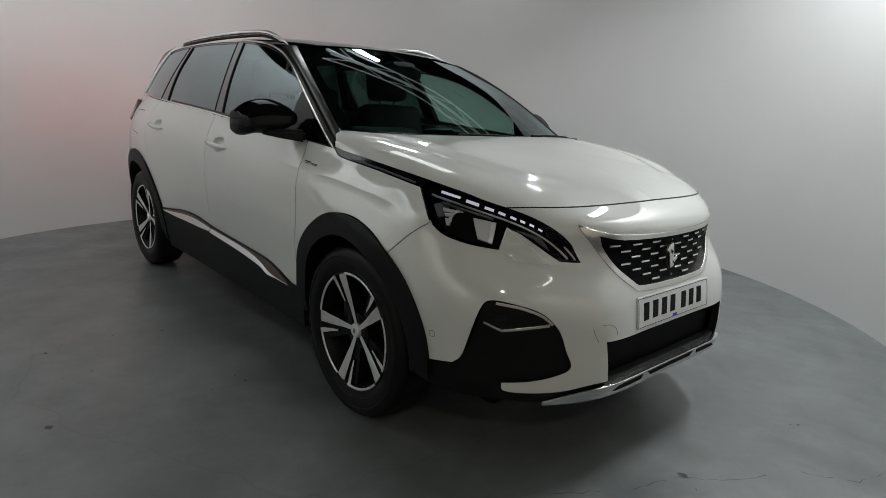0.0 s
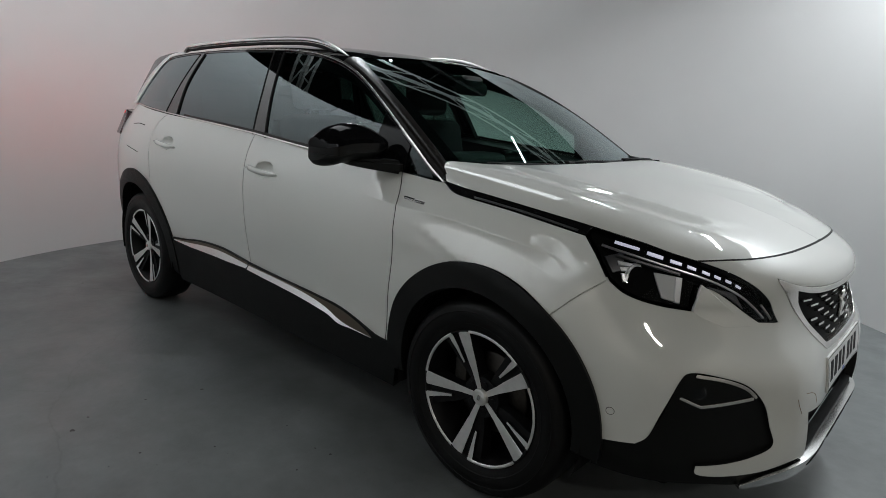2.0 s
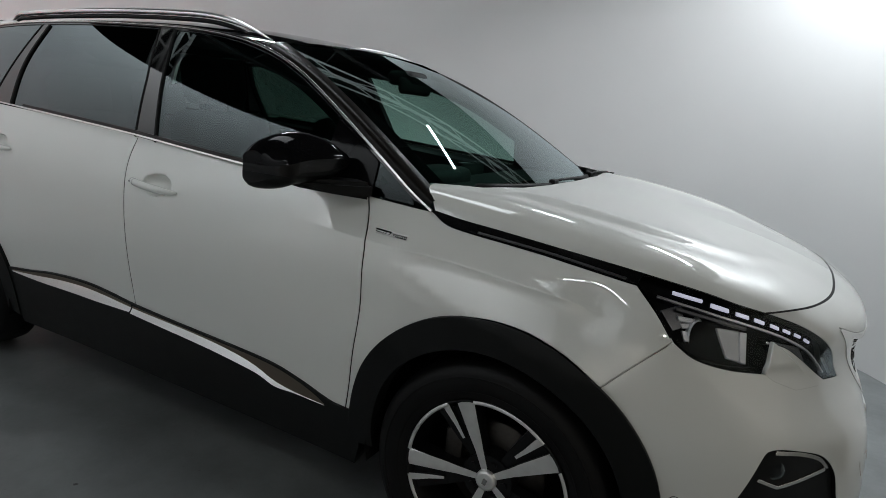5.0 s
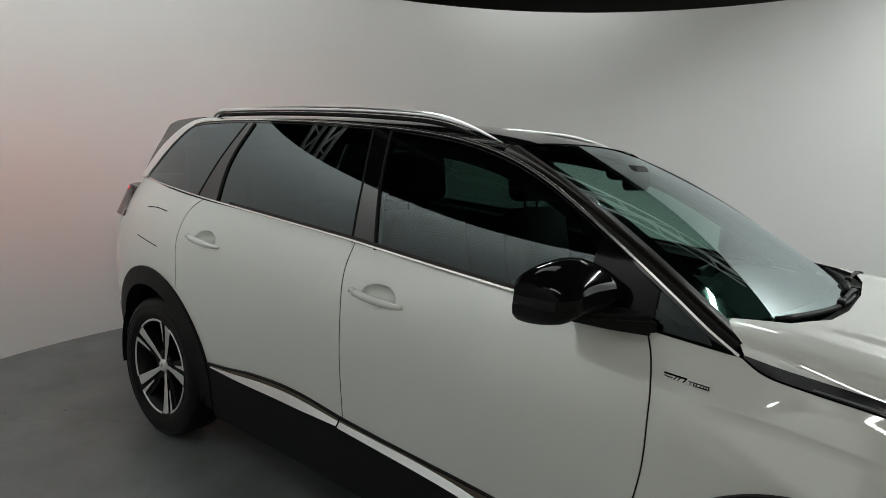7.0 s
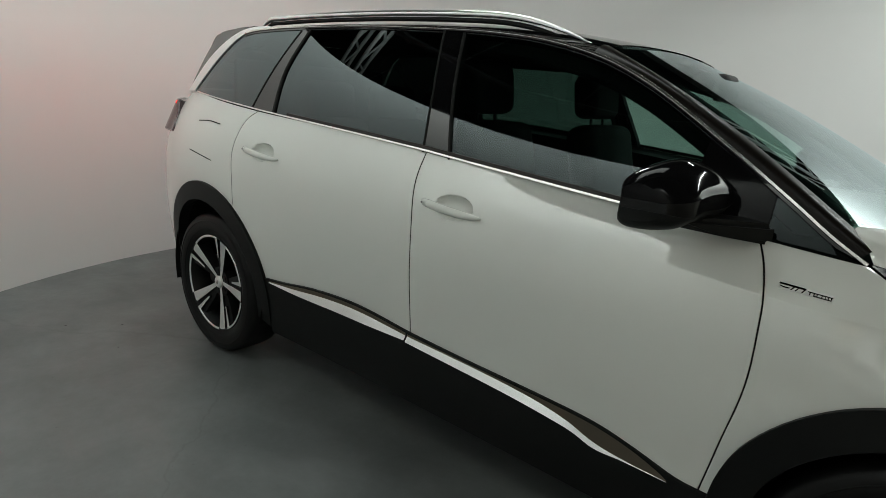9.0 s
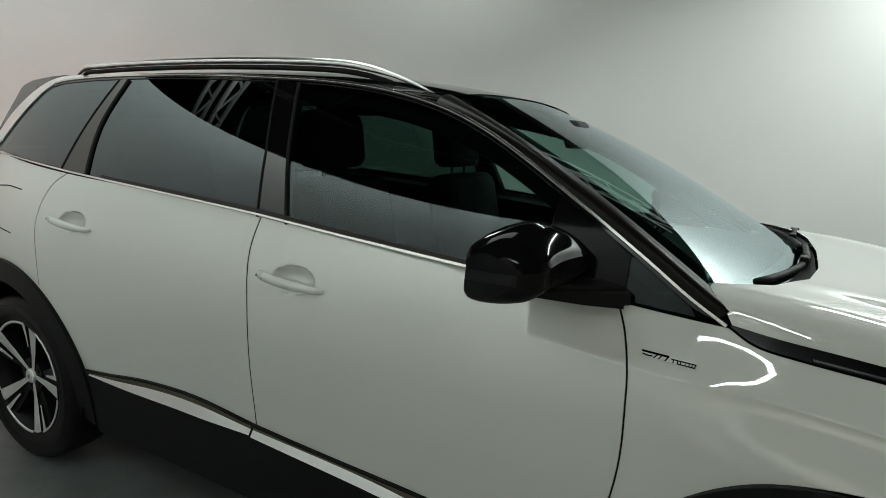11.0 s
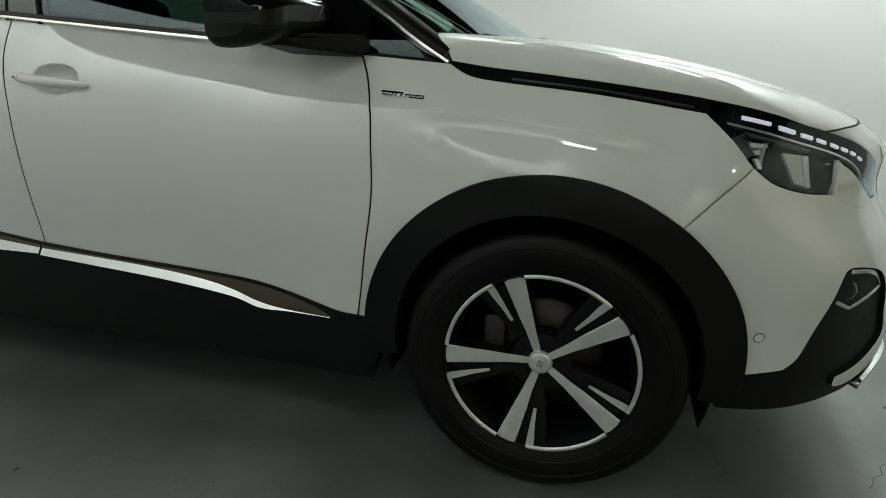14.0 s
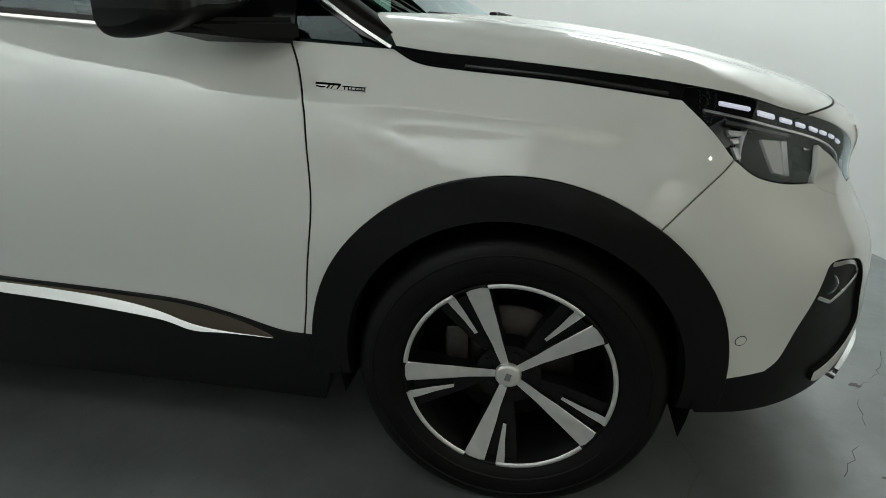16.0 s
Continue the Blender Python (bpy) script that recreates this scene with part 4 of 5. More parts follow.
skid = loop(line((.874, .303), (.968, .330), (1.06, .346), (1.16, .351), (1.3, .352), (U_NOSE, .353)), [(U_NOSE, .314)], line((U_NOSE, .314), (1.3, .310), (1.15, .308), (.968, .294), (.875, .288)))
panel("skid_plate", belt, skid, SATIN, CAR, side=0, fixed=U_NOSE, out=.012, depth=.03, gap=0)
pair("skid_slot", belt, loop(line((1.125, .322), (1.16, .339), (1.24, .343)), [(1.29, .344), (1.285, .327)], line((1.285, .327), (1.20, .325), (1.125, .322))), DARK, BOTH, gap=0, out=.0135, depth=.002, step=.02, round_edge=.0005)
panel("skid_slot", belt, [(U_NOSE, .346), (1.325, .345), (1.345, .329), (U_NOSE, .330)], DARK, CAR, side=0, fixed=U_NOSE, gap=0, out=.0135, depth=.002, step=.02, round_edge=.0005)
panel("intake_back", belt, INTAKE, INTAKE_BLACK, CAR, side=0, fixed=U_NOSE, out=-.05, gap=-.01)

# grille
panel("grille_back", belt, GRILLE, INTAKE_BLACK, CAR, side=0, fixed=U_NOSE, out=-.02, gap=-.004)
frame_in = loop(line((1.075, .855), (1.2, .838), (U_NOSE, .832)), [(U_NOSE, .668)], line((U_NOSE, .668), (1.34, .67), (1.262, .675)), line((1.245, .683), (1.16, .745), (1.09, .82), (1.075, .855)))
gr_outer = loop(gr_top[::-1], [(U_NOSE, .832)], line((U_NOSE, .832), (1.2, .838), (1.075, .855)), line((1.09, .82), (1.16, .745), (1.245, .683)), line((1.262, .675), (1.34, .67), (U_NOSE, .668)), [(U_NOSE, .645)], gr_low[::-1], gr_side[::-1])
panel("grille_frame", belt, gr_outer, CHROME, CAR, side=0, fixed=U_NOSE, out=.002, gap=.001, depth=.02)
grille = new("grille_mesh"); grille.parent = CAR
for row in range(8):
    z = .838 - .0222 * row
    left = np.interp(-z, [-.855, -.82, -.745, -.683], [1.085, 1.10, 1.17, 1.255])
    for k in range(5):
        u = U_NOSE - .056 - k * .112 + (row % 2) * .056
        if u - .026 < left or u > U_NOSE - .03 and .70 < z < .81 or u > U_NOSE:
            continue
        w = min(.024, U_NOSE - u + 1e-3) if u > U_NOSE - .01 else .024
        pair("grille_dash", belt, [(u - w, z - .0025), (min(u + w, U_NOSE), z - .0025), (min(u + w, U_NOSE), z + .003), (u - w, z + .003)], SATIN, (grille, grille), gap=0, out=-.006, depth=.012, step=.02, round_edge=.0008)
for k in range(7):
    y = .045 - .015 * k
    part("nose_letter", box((.004, .009, .012), (.8625, y, .846), .001), CHROME, CAR)

def tail_face(u, z, out=0.0):
    """The tail lights stand more upright than the body round them."""
    u, z = np.broadcast_arrays(np.atleast_1d(u).astype(float), np.atleast_1d(z).astype(float))
    p = belt(u, np.full_like(z, 1.07), .030 + out - .42 * (z - 1.055))
    upright = np.stack([p[:, 0], p[:, 1], z], -1)
    k = ease(.0, 1.0, (-3.41 - u) / .13)[:, None]
    return belt(u, z, .003 + out) * (1 - k) + upright * k


# headlights
for s in (-1, 1):
    hl = new("headlight"); hl.parent = CAR
    outline = loop(HL_REAR, HL_LOW, HL_STEP, HL_IN, HL_TIP, HL_TOP, [p for p in SLASH_TOP if p[0] > .35][::-1], [(.335, 1.0)])
    panel("lamp_housing", belt, outline, INTAKE_BLACK, hl, side=s, out=-.045, gap=-.002, step=.03)
    panel("lens", belt, outline, LENS, hl, side=s, out=.0, gap=.002, depth=.004, step=.025)
    for a, b, c, d, w in ((.425, .966, .512, .952, .0116), (.541, .944, .596, .933, .0125), (.622, .927, .660, .919, .0109), (.680, .915, .708, .908, .0102),
                          (.730, .904, .754, .897, .0095), (.771, .894, .791, .888, .0088), (.809, .884, .826, .878, .0082), (.843, .871, .858, .864, .0075)):
        panel("daytime_led", belt, ribbon([(a, b + .005), (c, d + .005)], w * (.4 if a < .5 else .52)), DRL, hl, side=s, out=-.006, gap=0, depth=.004, step=.02)
    panel("led_edge", belt, ribbon(line((.385, .958), (.50, .937), (.60, .917), (.72, .893), (.80, .872), (.87, .843), (.93, .805), (.965, .776)), .0035), RAIL, hl, side=s, out=-.016, gap=0, depth=.004, step=.02)
    panel("led_edge", belt, ribbon(line((.95, .815), (.978, .79), (.993, .772)), .003), RAIL, hl, side=s, out=-.012, gap=0, depth=.004, step=.02)
    panel("reflector", belt, loop([(.575, .890), (.650, .882), (.648, .815), (.606, .824)]), SATIN_REFLECTOR, hl, side=s, out=-.038, gap=0, step=.02)
    panel("reflector_side", belt, loop([(.650, .882), (.672, .880), (.664, .812), (.648, .815)]), SILVER_SOFT, hl, side=s, out=-.034, gap=0, step=.02)
    panel("brow", belt, ribbon(line((.44, .935), (.55, .915), (.66, .895)), .005), SMOKE, hl, side=s, out=-.02, gap=0, depth=.008, step=.02)
    panel("fin_mark", belt, ribbon([(.735, .862), (.775, .848)], .006), SILVER, hl, side=s, out=-.03, gap=0, depth=.004, step=.02)
    c = belt(.515, .878, -.05)[0]
    m = Matrix.Translation((c[0], -s * c[1], c[2])) @ Matrix.Rotation(radians(62 if s < 0 else -62), 4, "Z") @ Matrix.Rotation(radians(90), 4, "X")
    V, F = [], []
    prof_ = [(.040, -.004), (.037, .010), (.030, .004), (.027, .002), (.024, .010), (.014, .017), (.001, .019)]
    for i in range(32):
        a = 2 * math.pi * i / 32
        V += [m @ Vector((r * math.cos(a), r * math.sin(a), -h)) for r, h in prof_]
    for i in range(32):
        j_ = (i + 1) % 32
        F += [(i * 7 + k, i * 7 + k + 1, j_ * 7 + k + 1, j_ * 7 + k) for k in range(6)]
    obj("projector", V, F, SILVER_SOFT, hl, smooth=True)
    for k, (a, b, c_, d) in enumerate((((.445, .918), (.50, .912), (.495, .906), (.45, .909)), ((.455, .900), (.492, .902), (.488, .893), (.462, .892)), ((.462, .884), (.484, .882), (.484, .862), (.472, .862)))):
        panel("facet", belt, [a, b, c_, d], SILVER_SOFT, hl, side=s, out=-.028 - .005 * k, gap=.0, depth=.006, step=.02)
    panel("lamp_trim", belt, [(.40, .925), (.455, .938), (.47, .895), (.435, .885)], SMOKE, hl, side=s, out=-.036, gap=0, depth=.004, step=.02)
    panel("lamp_trim", belt, [(.76, .862), (.86, .845), (.90, .80), (.84, .835)], SMOKE, hl, side=s, out=-.032, gap=0, depth=.004, step=.02)
    fog = new("fog_lamp"); fog.parent = CAR
    panel("chrome_line", belt, ribbon(line((.70, .640), (.779, .628), (.848, .604), (.889, .573)), .009), CHROME, fog, side=s, out=-.008, gap=0, depth=.01, step=.02)
    panel("chrome_line", belt, ribbon(line((.665, .572), (.72, .548), (.73, .546)), .007), CHROME, fog, side=s, out=-.008, gap=0, depth=.01, step=.02)
    panel("chrome_line", belt, ribbon([(.73, .547), (.795, .557), (.879, .57)], .009), CHROME, fog, side=s, out=-.008, gap=0, depth=.01, step=.02)
    panel("bezel", belt, loop(line((.675, .63), (.76, .632), (.847, .601), (.897, .56)), [(.882, .559), (.726, .539), (.66, .56)]), GLOSS, fog, side=s, out=-.022, gap=0, step=.03)
    bm = bmesh.new()
    c = belt(.715, .59, -.03)[0]
    bmesh.ops.create_uvsphere(bm, u_segments=16, v_segments=10, radius=.028)
    bmesh.ops.transform(bm, matrix=Matrix.Translation((c[0], -s * c[1], c[2])), verts=bm.verts)
    part("bulb_lens", bm, LENS, fog, smooth=True)
    panel("sensor_ring", belt, arc((.486, .497), .0125, 0, 342, 18), SEAL, CAR, side=s, out=.0004, gap=0, depth=.002, step=.02, round_edge=.0003)
    panel("parking_sensor", belt, arc((.486, .497), .0105, 0, 342, 18), PAINT, CAR, side=s, out=.001, gap=0, depth=.003, step=.02)
    tl = new("tail_light"); tl.parent = CAR
    panel("lens", tail_face, loop([(-3.40, 1.055), (-3.392, 1.065), (-3.435, 1.13), (-3.49, 1.203), (-3.50, 1.212)], [(-3.74, 1.215), (-3.75, 1.058)]), TAIL_DARK, tl, side=s, out=.006, gap=0, step=.03, depth=.055, round_edge=.006)
    panel("light_edge", tail_face, [(-3.51, 1.192), (-3.51, 1.207), (-3.60, 1.208), (-3.60, 1.194)], TAIL_SOFT, tl, side=s, out=.008, gap=0, step=.03, depth=.002)
    bar = [tail_face(-3.725, z, .002)[0] * (1, -s, 1) for z in np.linspace(1.075, 1.20, 8)]
    V, F = [], []
    for p in bar:
        V += [(p[0] + .018 * math.cos(a), p[1] + .018 * math.sin(a), p[2]) for a in np.linspace(0, 2 * math.pi, 12, endpoint=False)]
    for i in range(7):
        F += [(i * 12 + k, i * 12 + (k + 1) % 12, i * 12 + 12 + (k + 1) % 12, i * 12 + 12 + k) for k in range(12)]
    F += [tuple(range(12))[::-1], tuple(84 + k for k in range(12))]
    obj("light_strip", V, F, TAIL, tl, smooth=True)

# door handles, with a dished cup behind each grip
for group_, (xa, za), (xb, zb_) in ((F_DOOR, (-1.492, 1.008), (-1.250, .990)), (R_DOOR, (-2.545, 1.058), (-2.305, 1.036))):
    for s, p in zip((-1, 1), group_):
        def bar(k0, k1, name, lab, m=18):
            """A stretch of the handle between two shares of its length."""
            pts, rs = [], []
            for k in np.linspace(k0, k1, m):
                x, z = xa + (xb - xa) * k, za + (zb_ - za) * k
                q = belt(x, z, .004 + .026 * math.sin(math.pi * min(1, max(0, (k - .02) / .96))) ** .5)[0]
                pts.append((q[0], -s * q[1], q[2]))
                rs.append(np.interp(k, [0, .04, .12, .7, .94, 1], [.006, .0105, .0125, .0125, .0085, .004]))
            ob = tube(pts, rs, PAINT, p, name, 1.12, 14)
            if lab:
                ob["label"] = lab
            return ob
        bar(.14, 1, "grip", "white pull handle")
        lock = bar(0, .125, "lock_cap", "white lock cover at the handle's end", 6)
        q = belt(xa + (xb - xa) * .06, za + (zb_ - za) * .06, .0225)[0]
        part("lock_slot", rod((q[0], -s * q[1] + s * .006, q[2]), (q[0], -s * q[1] - s * .0, q[2]), .0035, 12), LAMP_GREY, lock)

# badge on each wing
for s in (-1, 1):
    badge = panel("wing_badge", belt, ribbon([(-.418, .9995), (-.314, .9932)], .0105), SATIN_REFLECTOR, CAR, side=s, out=.002, gap=0, depth=.004, step=.02)
    for pts, w in (([(-.420, 1.0035), (-.366, 1.0005)], .0034), ([(-.362, .9978), (-.314, .995)], .0014), ([(-.316, .9955), (-.316, .9895)], .0018), ([(-.35, .9915), (-.315, .9893)], .0016), ([(-.418, .9985), (-.408, .9965), (-.398, .9965)], .0018)):
        panel("badge_edge", belt, ribbon(pts, w), GLOSS, badge, side=s, out=.0032, gap=0, depth=.001, step=.02, round_edge=.0002)
    for u, slant, w in ((-.396, .005, .0028), (-.387, .005, .0022), (-.374, .004, .0028), (-.358, .0, .0016), (-.350, .0, .0016), (-.344, .0, .0016), (-.336, .003, .0014), (-.328, .0, .0014), (-.3225, .0, .0014)):
        z = .9985 - .06 * (u + .42)
        panel("badge_mark", belt, [(u, z - .0034), (u + w, z - .0034), (u + w + slant, z + .0030), (u + slant, z + .0030)], GLOSS, badge, side=s, out=.0032, gap=0, depth=.001, step=.02, round_edge=.0002)

# hairline scratches on the bumper
for pts in (((1.023, .559), (1.03, .538), (1.044, .512)), ((1.059, .57), (1.088, .567), (1.112, .555), (1.123, .528))):
    panel("scratch", belt, ribbon(line(*pts), .0016), RUST, CAR, gap=0, out=.0006, depth=.0005, step=.02, round_edge=.0001)

# number plate, its writing as plain bars
plate = new("number_plate"); plate.parent = CAR
panel("plate", belt, [(U_NOSE, .634), (U_NOSE - .26, .634), (U_NOSE - .26, .523), (U_NOSE, .523)], PLATE_WHITE, plate, side=0, fixed=U_NOSE, gap=0, out=.006, depth=.004)
for k in range(7):
    y = -.205 + .062 * k + (.02 if k > 3 else 0)
    u = U_NOSE - abs(y)
    panel("bar", belt, [(u - .018, .548), (u + .018, .548), (u + .018, .612), (u - .018, .612)], PLATE_INK, plate, side=-1 if y < 0 else 1, gap=0, out=.0068, depth=.001, step=.02, round_edge=.0002)
panel("flag", belt, [(U_NOSE, .537), (U_NOSE - .015, .537), (U_NOSE - .015, .526), (U_NOSE, .526)], PLATE_BLUE, plate, side=0, fixed=U_NOSE, gap=0, out=.0068, depth=.001, round_edge=.0002)
for z in (.6305, .5265):
    panel("plate_border", belt, [(U_NOSE, z), (U_NOSE - .256, z), (U_NOSE - .256, z - .0016), (U_NOSE, z - .0016)], PLATE_INK, plate, side=0, fixed=U_NOSE, gap=0, out=.0066, depth=.001, step=.02, round_edge=.0002)
pair("plate_border", belt, [(U_NOSE - .2575, .6305), (U_NOSE - .2555, .6305), (U_NOSE - .2555, .525), (U_NOSE - .2575, .525)], PLATE_INK, (plate, plate), gap=0, out=.0066, depth=.001, step=.02, round_edge=.0002)
panel("plate_backing", belt, [(U_NOSE, .628), (U_NOSE - .25, .628), (U_NOSE - .25, .529), (U_NOSE, .529)], BLACK_PLASTIC, plate, side=0, fixed=U_NOSE, gap=0, out=.002, depth=.01)
# emblem and lettering on the nose, as plain shapes
em = bmesh.new()
add_to(em, box((.012, .03, .10), (.865, -.005, .755), .005, Matrix.Rotation(radians(14), 4, "X")))
add_to(em, box((.012, .05, .022), (.865, -.02, .775), .005, Matrix.Rotation(radians(-30), 4, "X")))
add_to(em, box((.012, .045, .02), (.865, .018, .735), .005, Matrix.Rotation(radians(30), 4, "X")))
part("grille_emblem", em, CHROME, CAR, smooth=True)

# wing mirrors
for s in (-1, 1):
    wm = new("wing_mirror"); wm.parent = CAR
    ks = np.linspace(0, 1, 26)
    cy = np.interp(ks, [0, 1], [-.812, -1.046])
    cx = curve([0, .3, .7, 1], [-.582, -.640, -.672, -.700], ks)
    cz = curve([0, .3, .7, 1], [1.174, 1.174, 1.168, 1.150], ks)
    rx = curve([0, .15, .35, .7, .92, 1], [.030, .064, .088, .096, .088, .062], ks)
    up = curve([0, .15, .35, .55, .75, .9, 1], [.25, .66, .95, 1.0, .93, .76, .52], ks)
    down = curve([0, .15, .35, .7, .92, 1], [.45, .76, 1, .98, .88, .62], ks)
    KINK, RZ = .16, .084

    def shell(pts, grow=1.0, ends=True):
        """A stretch of the housing's cross-section (forward, up), drawn out along the mirror."""
        V, F, m = [], [], len(pts)
        for i in range(len(ks)):
            for px_, pz in pts:
                z = KINK + (pz - KINK) * (up[i] if pz > KINK else down[i])
                V.append((cx[i] + px_ * rx[i] * grow, -s * cy[i], cz[i] + z * RZ * grow))
        for i in range(len(ks) - 1):
            F += [(i * m + j, i * m + j + 1, (i + 1) * m + j + 1, (i + 1) * m + j) for j in range(m - 1)]
        if ends:
            F += [tuple(range(m)), tuple((len(ks) - 1) * m + j for j in range(m))]
        bm = bmesh.new()
        vs = [bm.verts.new(v) for v in V]
        for f in F:
            bm.faces.new([vs[k] for k in f])
        return bm

    part("mirror_cap", shell([(-.60, KINK)] + line((-.62, .46), (-.56, .66), (-.30, .88), (.10, .98), (.50, .80), (.85, .42), (1.0, KINK))), MIRROR_BLACK, wm, "gloss black mirror cap", smooth=True)
    part("mirror_band", shell([(-.61, KINK - .01), (.985, KINK - .01), (.985, -.26), (-.63, -.26)]), MIRROR_BAND, wm, "satin black band under the cap", smooth=True)
    part("mirror_shell", shell([(-.63, -.265)] + [(.945, -.265)] + line((.945, -.265), (.90, -.42), (.62, -.66), (.10, -.80), (-.40, -.82), (-.60, -.70), (-.64, -.50))), BLACK_PLASTIC, wm, "grained black lower mirror housing", smooth=True)
    lower = bmesh.new()
    pts = [(-.70, -.93), (-.62, -.955), (-.54, -.90), (-.445, -.828), (-.53, -.785), (-.66, -.83)]
    lo_ = [lower.verts.new((x, y * -s, 1.078 + .026 * (y < -.9))) for x, y in pts]
    hi_ = [lower.verts.new((x, y * -s, 1.128)) for x, y in pts]
    lower.faces.new(lo_), lower.faces.new(hi_[::-1])
    for k in range(6):
        lower.faces.new((lo_[k], lo_[(k + 1) % 6], hi_[(k + 1) % 6], hi_[k]))
    bmesh.ops.recalc_face_normals(lower, faces=lower.faces)
    bmesh.ops.bevel(lower, geom=lower.edges[:], offset=.014, segments=3, affect="EDGES", clamp_overlap=True)
    part("mirror_arm", lower, BLACK_PLASTIC, wm, smooth=True)
    part("mirror_glass", box((.003, .13, .095), (-.722, s * .935, 1.172), .001, Matrix.Rotation(radians(s * 8), 4, "Z")), SILVER, wm)


# wheels
def prism(poly, y0, y1, taper=0.0):
    """A flat shape in the wheel's plane (across, up), from y0 in front to y1 behind."""
    bm = bmesh.new()
    n = len(poly)
    a = [bm.verts.new((x, y0(x, z) if callable(y0) else y0, z)) for x, z in poly]
    b = [bm.verts.new((x, y1, z)) for x, z in poly]
    bm.faces.new(a)
    bm.faces.new(b[::-1])
    for i in range(n):
        bm.faces.new((a[i], b[i], b[(i + 1) % n], a[(i + 1) % n]))
    return bm


def lathe(profile, n=72, a0=0, a1=360):
    """A ring, or an arc of one, turned round the wheel's axle from (radius, y) points."""
    verts, faces = [], []
    m, closed = len(profile), a1 - a0 >= 360
    for i in range(n if closed else n + 1):
        a = radians(a0 + (a1 - a0) * i / n)
        verts += [(r * math.sin(a), y, r * math.cos(a)) for r, y in profile]
    for i in range(n):
        j = (i + 1) % n if closed else i + 1
        faces += [(i * m + k, i * m + k + 1, j * m + k + 1, j * m + k) for k in range(m - 1)]
    return verts, faces


def spoke_shapes(rot):
    """Outlines of the broad spoke and of the thin bar beside it."""
    def turn(pts):
        c, s = math.cos(radians(rot)), math.sin(radians(rot))
        return [(x * c + z * s, -x * s + z * c) for x, z in pts]
    broad = turn([(-.011, .024), (.011, .024), (.0105, .05), (.0125, .09), (.0165, .13), (.0205, .18), (.0262, .2355), (.013, .2375), (-.013, .2375), (-.0262, .2355), (-.0215, .18), (-.0175, .13), (-.0125, .09), (-.0105, .05)])
    thin = turn([(-.0415, .1245), (-.0335, .1255), (-.043, .18), (-.0535, .2325), (-.066, .2295), (-.0735, .2265), (-.0675, .205), (-.0545, .17)])
    return broad, thin


def two_tone(ob):
    """Machined metal on the outer face, black paint on the flanks."""
    ob.data.materials.append(RIM_BLACK)
    for f in ob.data.polygons:
        f.material_index = int(f.normal.y > -.6)


def wheel(rot):
    w = new("wheel")
    # tyre
    prof = [(.236, -.083), (.258, -.098), (.290, -.106), (.318, -.104), (.340, -.094), (.350, -.078), (.354, -.05), (.354, .05), (.350, .08), (.33, .10), (.29, .105), (.25, .09)]
    v, f = lathe(prof, 96)
    obj("tyre", v, f, RUBBER, w, smooth=True)
    for r in (.272, .312):
        v, f = lathe([(r - .003, -.1045 if r > .3 else -.1005), (r, -.1075 if r > .3 else -.1035), (r + .003, -.1055 if r > .3 else -.1035)], 96)
        obj("tyre_rib", v, f, RUBBER, w, smooth=True)
    v, f = lathe([(.2435, -.086), (.2435, -.093), (.2385, -.094), (.2375, -.087), (.228, -.075), (.222, -.02), (.218, .09)], 96)
    obj("barrel", v, f, RIM_BLACK, w, smooth=True)
    for k in range(5):
        v, f = lathe([(.2432, -.0925), (.2412, -.0955), (.2345, -.0955), (.2318, -.0915)], 24, rot + 72 * k - 65.8, rot + 72 * k - 13.3)
        obj("rim_lip", v, f, ALLOY, w, smooth=True)

    def face(x, z):
        r = math.hypot(x, z)
        return -.062 - .030 * min(1, (r / .237)) ** 1.5

    for k in range(5):
        broad, thin = spoke_shapes(rot + 72 * k)
        bm = prism(broad, face, -.03)
        bmesh.ops.bevel(bm, geom=[e for e in bm.edges if all(v.co.y < -.05 for v in e.verts)], offset=.002, segments=1, affect="EDGES")
        two_tone(part("spoke", bm, ALLOY, w, "machined silver spoke with black flanks"))
        bm = prism(thin, face, -.05)
        two_tone(part("spoke_bar", bm, ALLOY, w))
        c, s = math.cos(radians(rot + 72 * k - 5)), math.sin(radians(rot + 72 * k - 5))
        wide = [(x * c + z * s, -x * s + z * c) for x, z in [(-.014, .03), (.018, .03), (.022, .12), (.040, .232), (-.080, .216), (-.050, .12)]]
        part("spoke_back", prism(wide, lambda x, z: face(x, z) + .012, -.02), RIM_BLACK, w)
        a = radians(rot + 36 + 72 * k)
        add = rod((.052 * math.sin(a), -.066, .052 * math.cos(a)), (.052 * math.sin(a), -.04, .052 * math.cos(a)), .011, 6)
        part("wheel_bolt", add, RIM_BLACK, w)
    v, f = lathe([(.0005, -.0765), (.022, -.0762), (.0275, -.0748), (.0305, -.070), (.0315, -.04)], 40)
    obj("hub_cap", v, f, ALLOY, w, smooth=True)
    part("cap_emblem", box((.013, .0025, .020), (0, -.0768, 0), .001, Matrix.Rotation(.3, 4, "Y")), CHROME, w)
    part("hub", rod((0, -.062, 0), (0, .02, 0), .075, 32), RIM_BLACK, w, smooth=True)
    v, f = lathe([(.07, -.005), (.148, -.005), (.150, .0), (.148, .018), (.07, .018)], 64)
    obj("brake_disc", v, f, DISC, w, smooth=True)
    part("brake_caliper", box((.06, .06, .14), (-.125, -.005, .03), .015), DISC, w, smooth=True)
    v, f = lathe([(.24, .10), (.03, .10)], 48)
    obj("wheel_back", v, f, DARK, w)
    return w


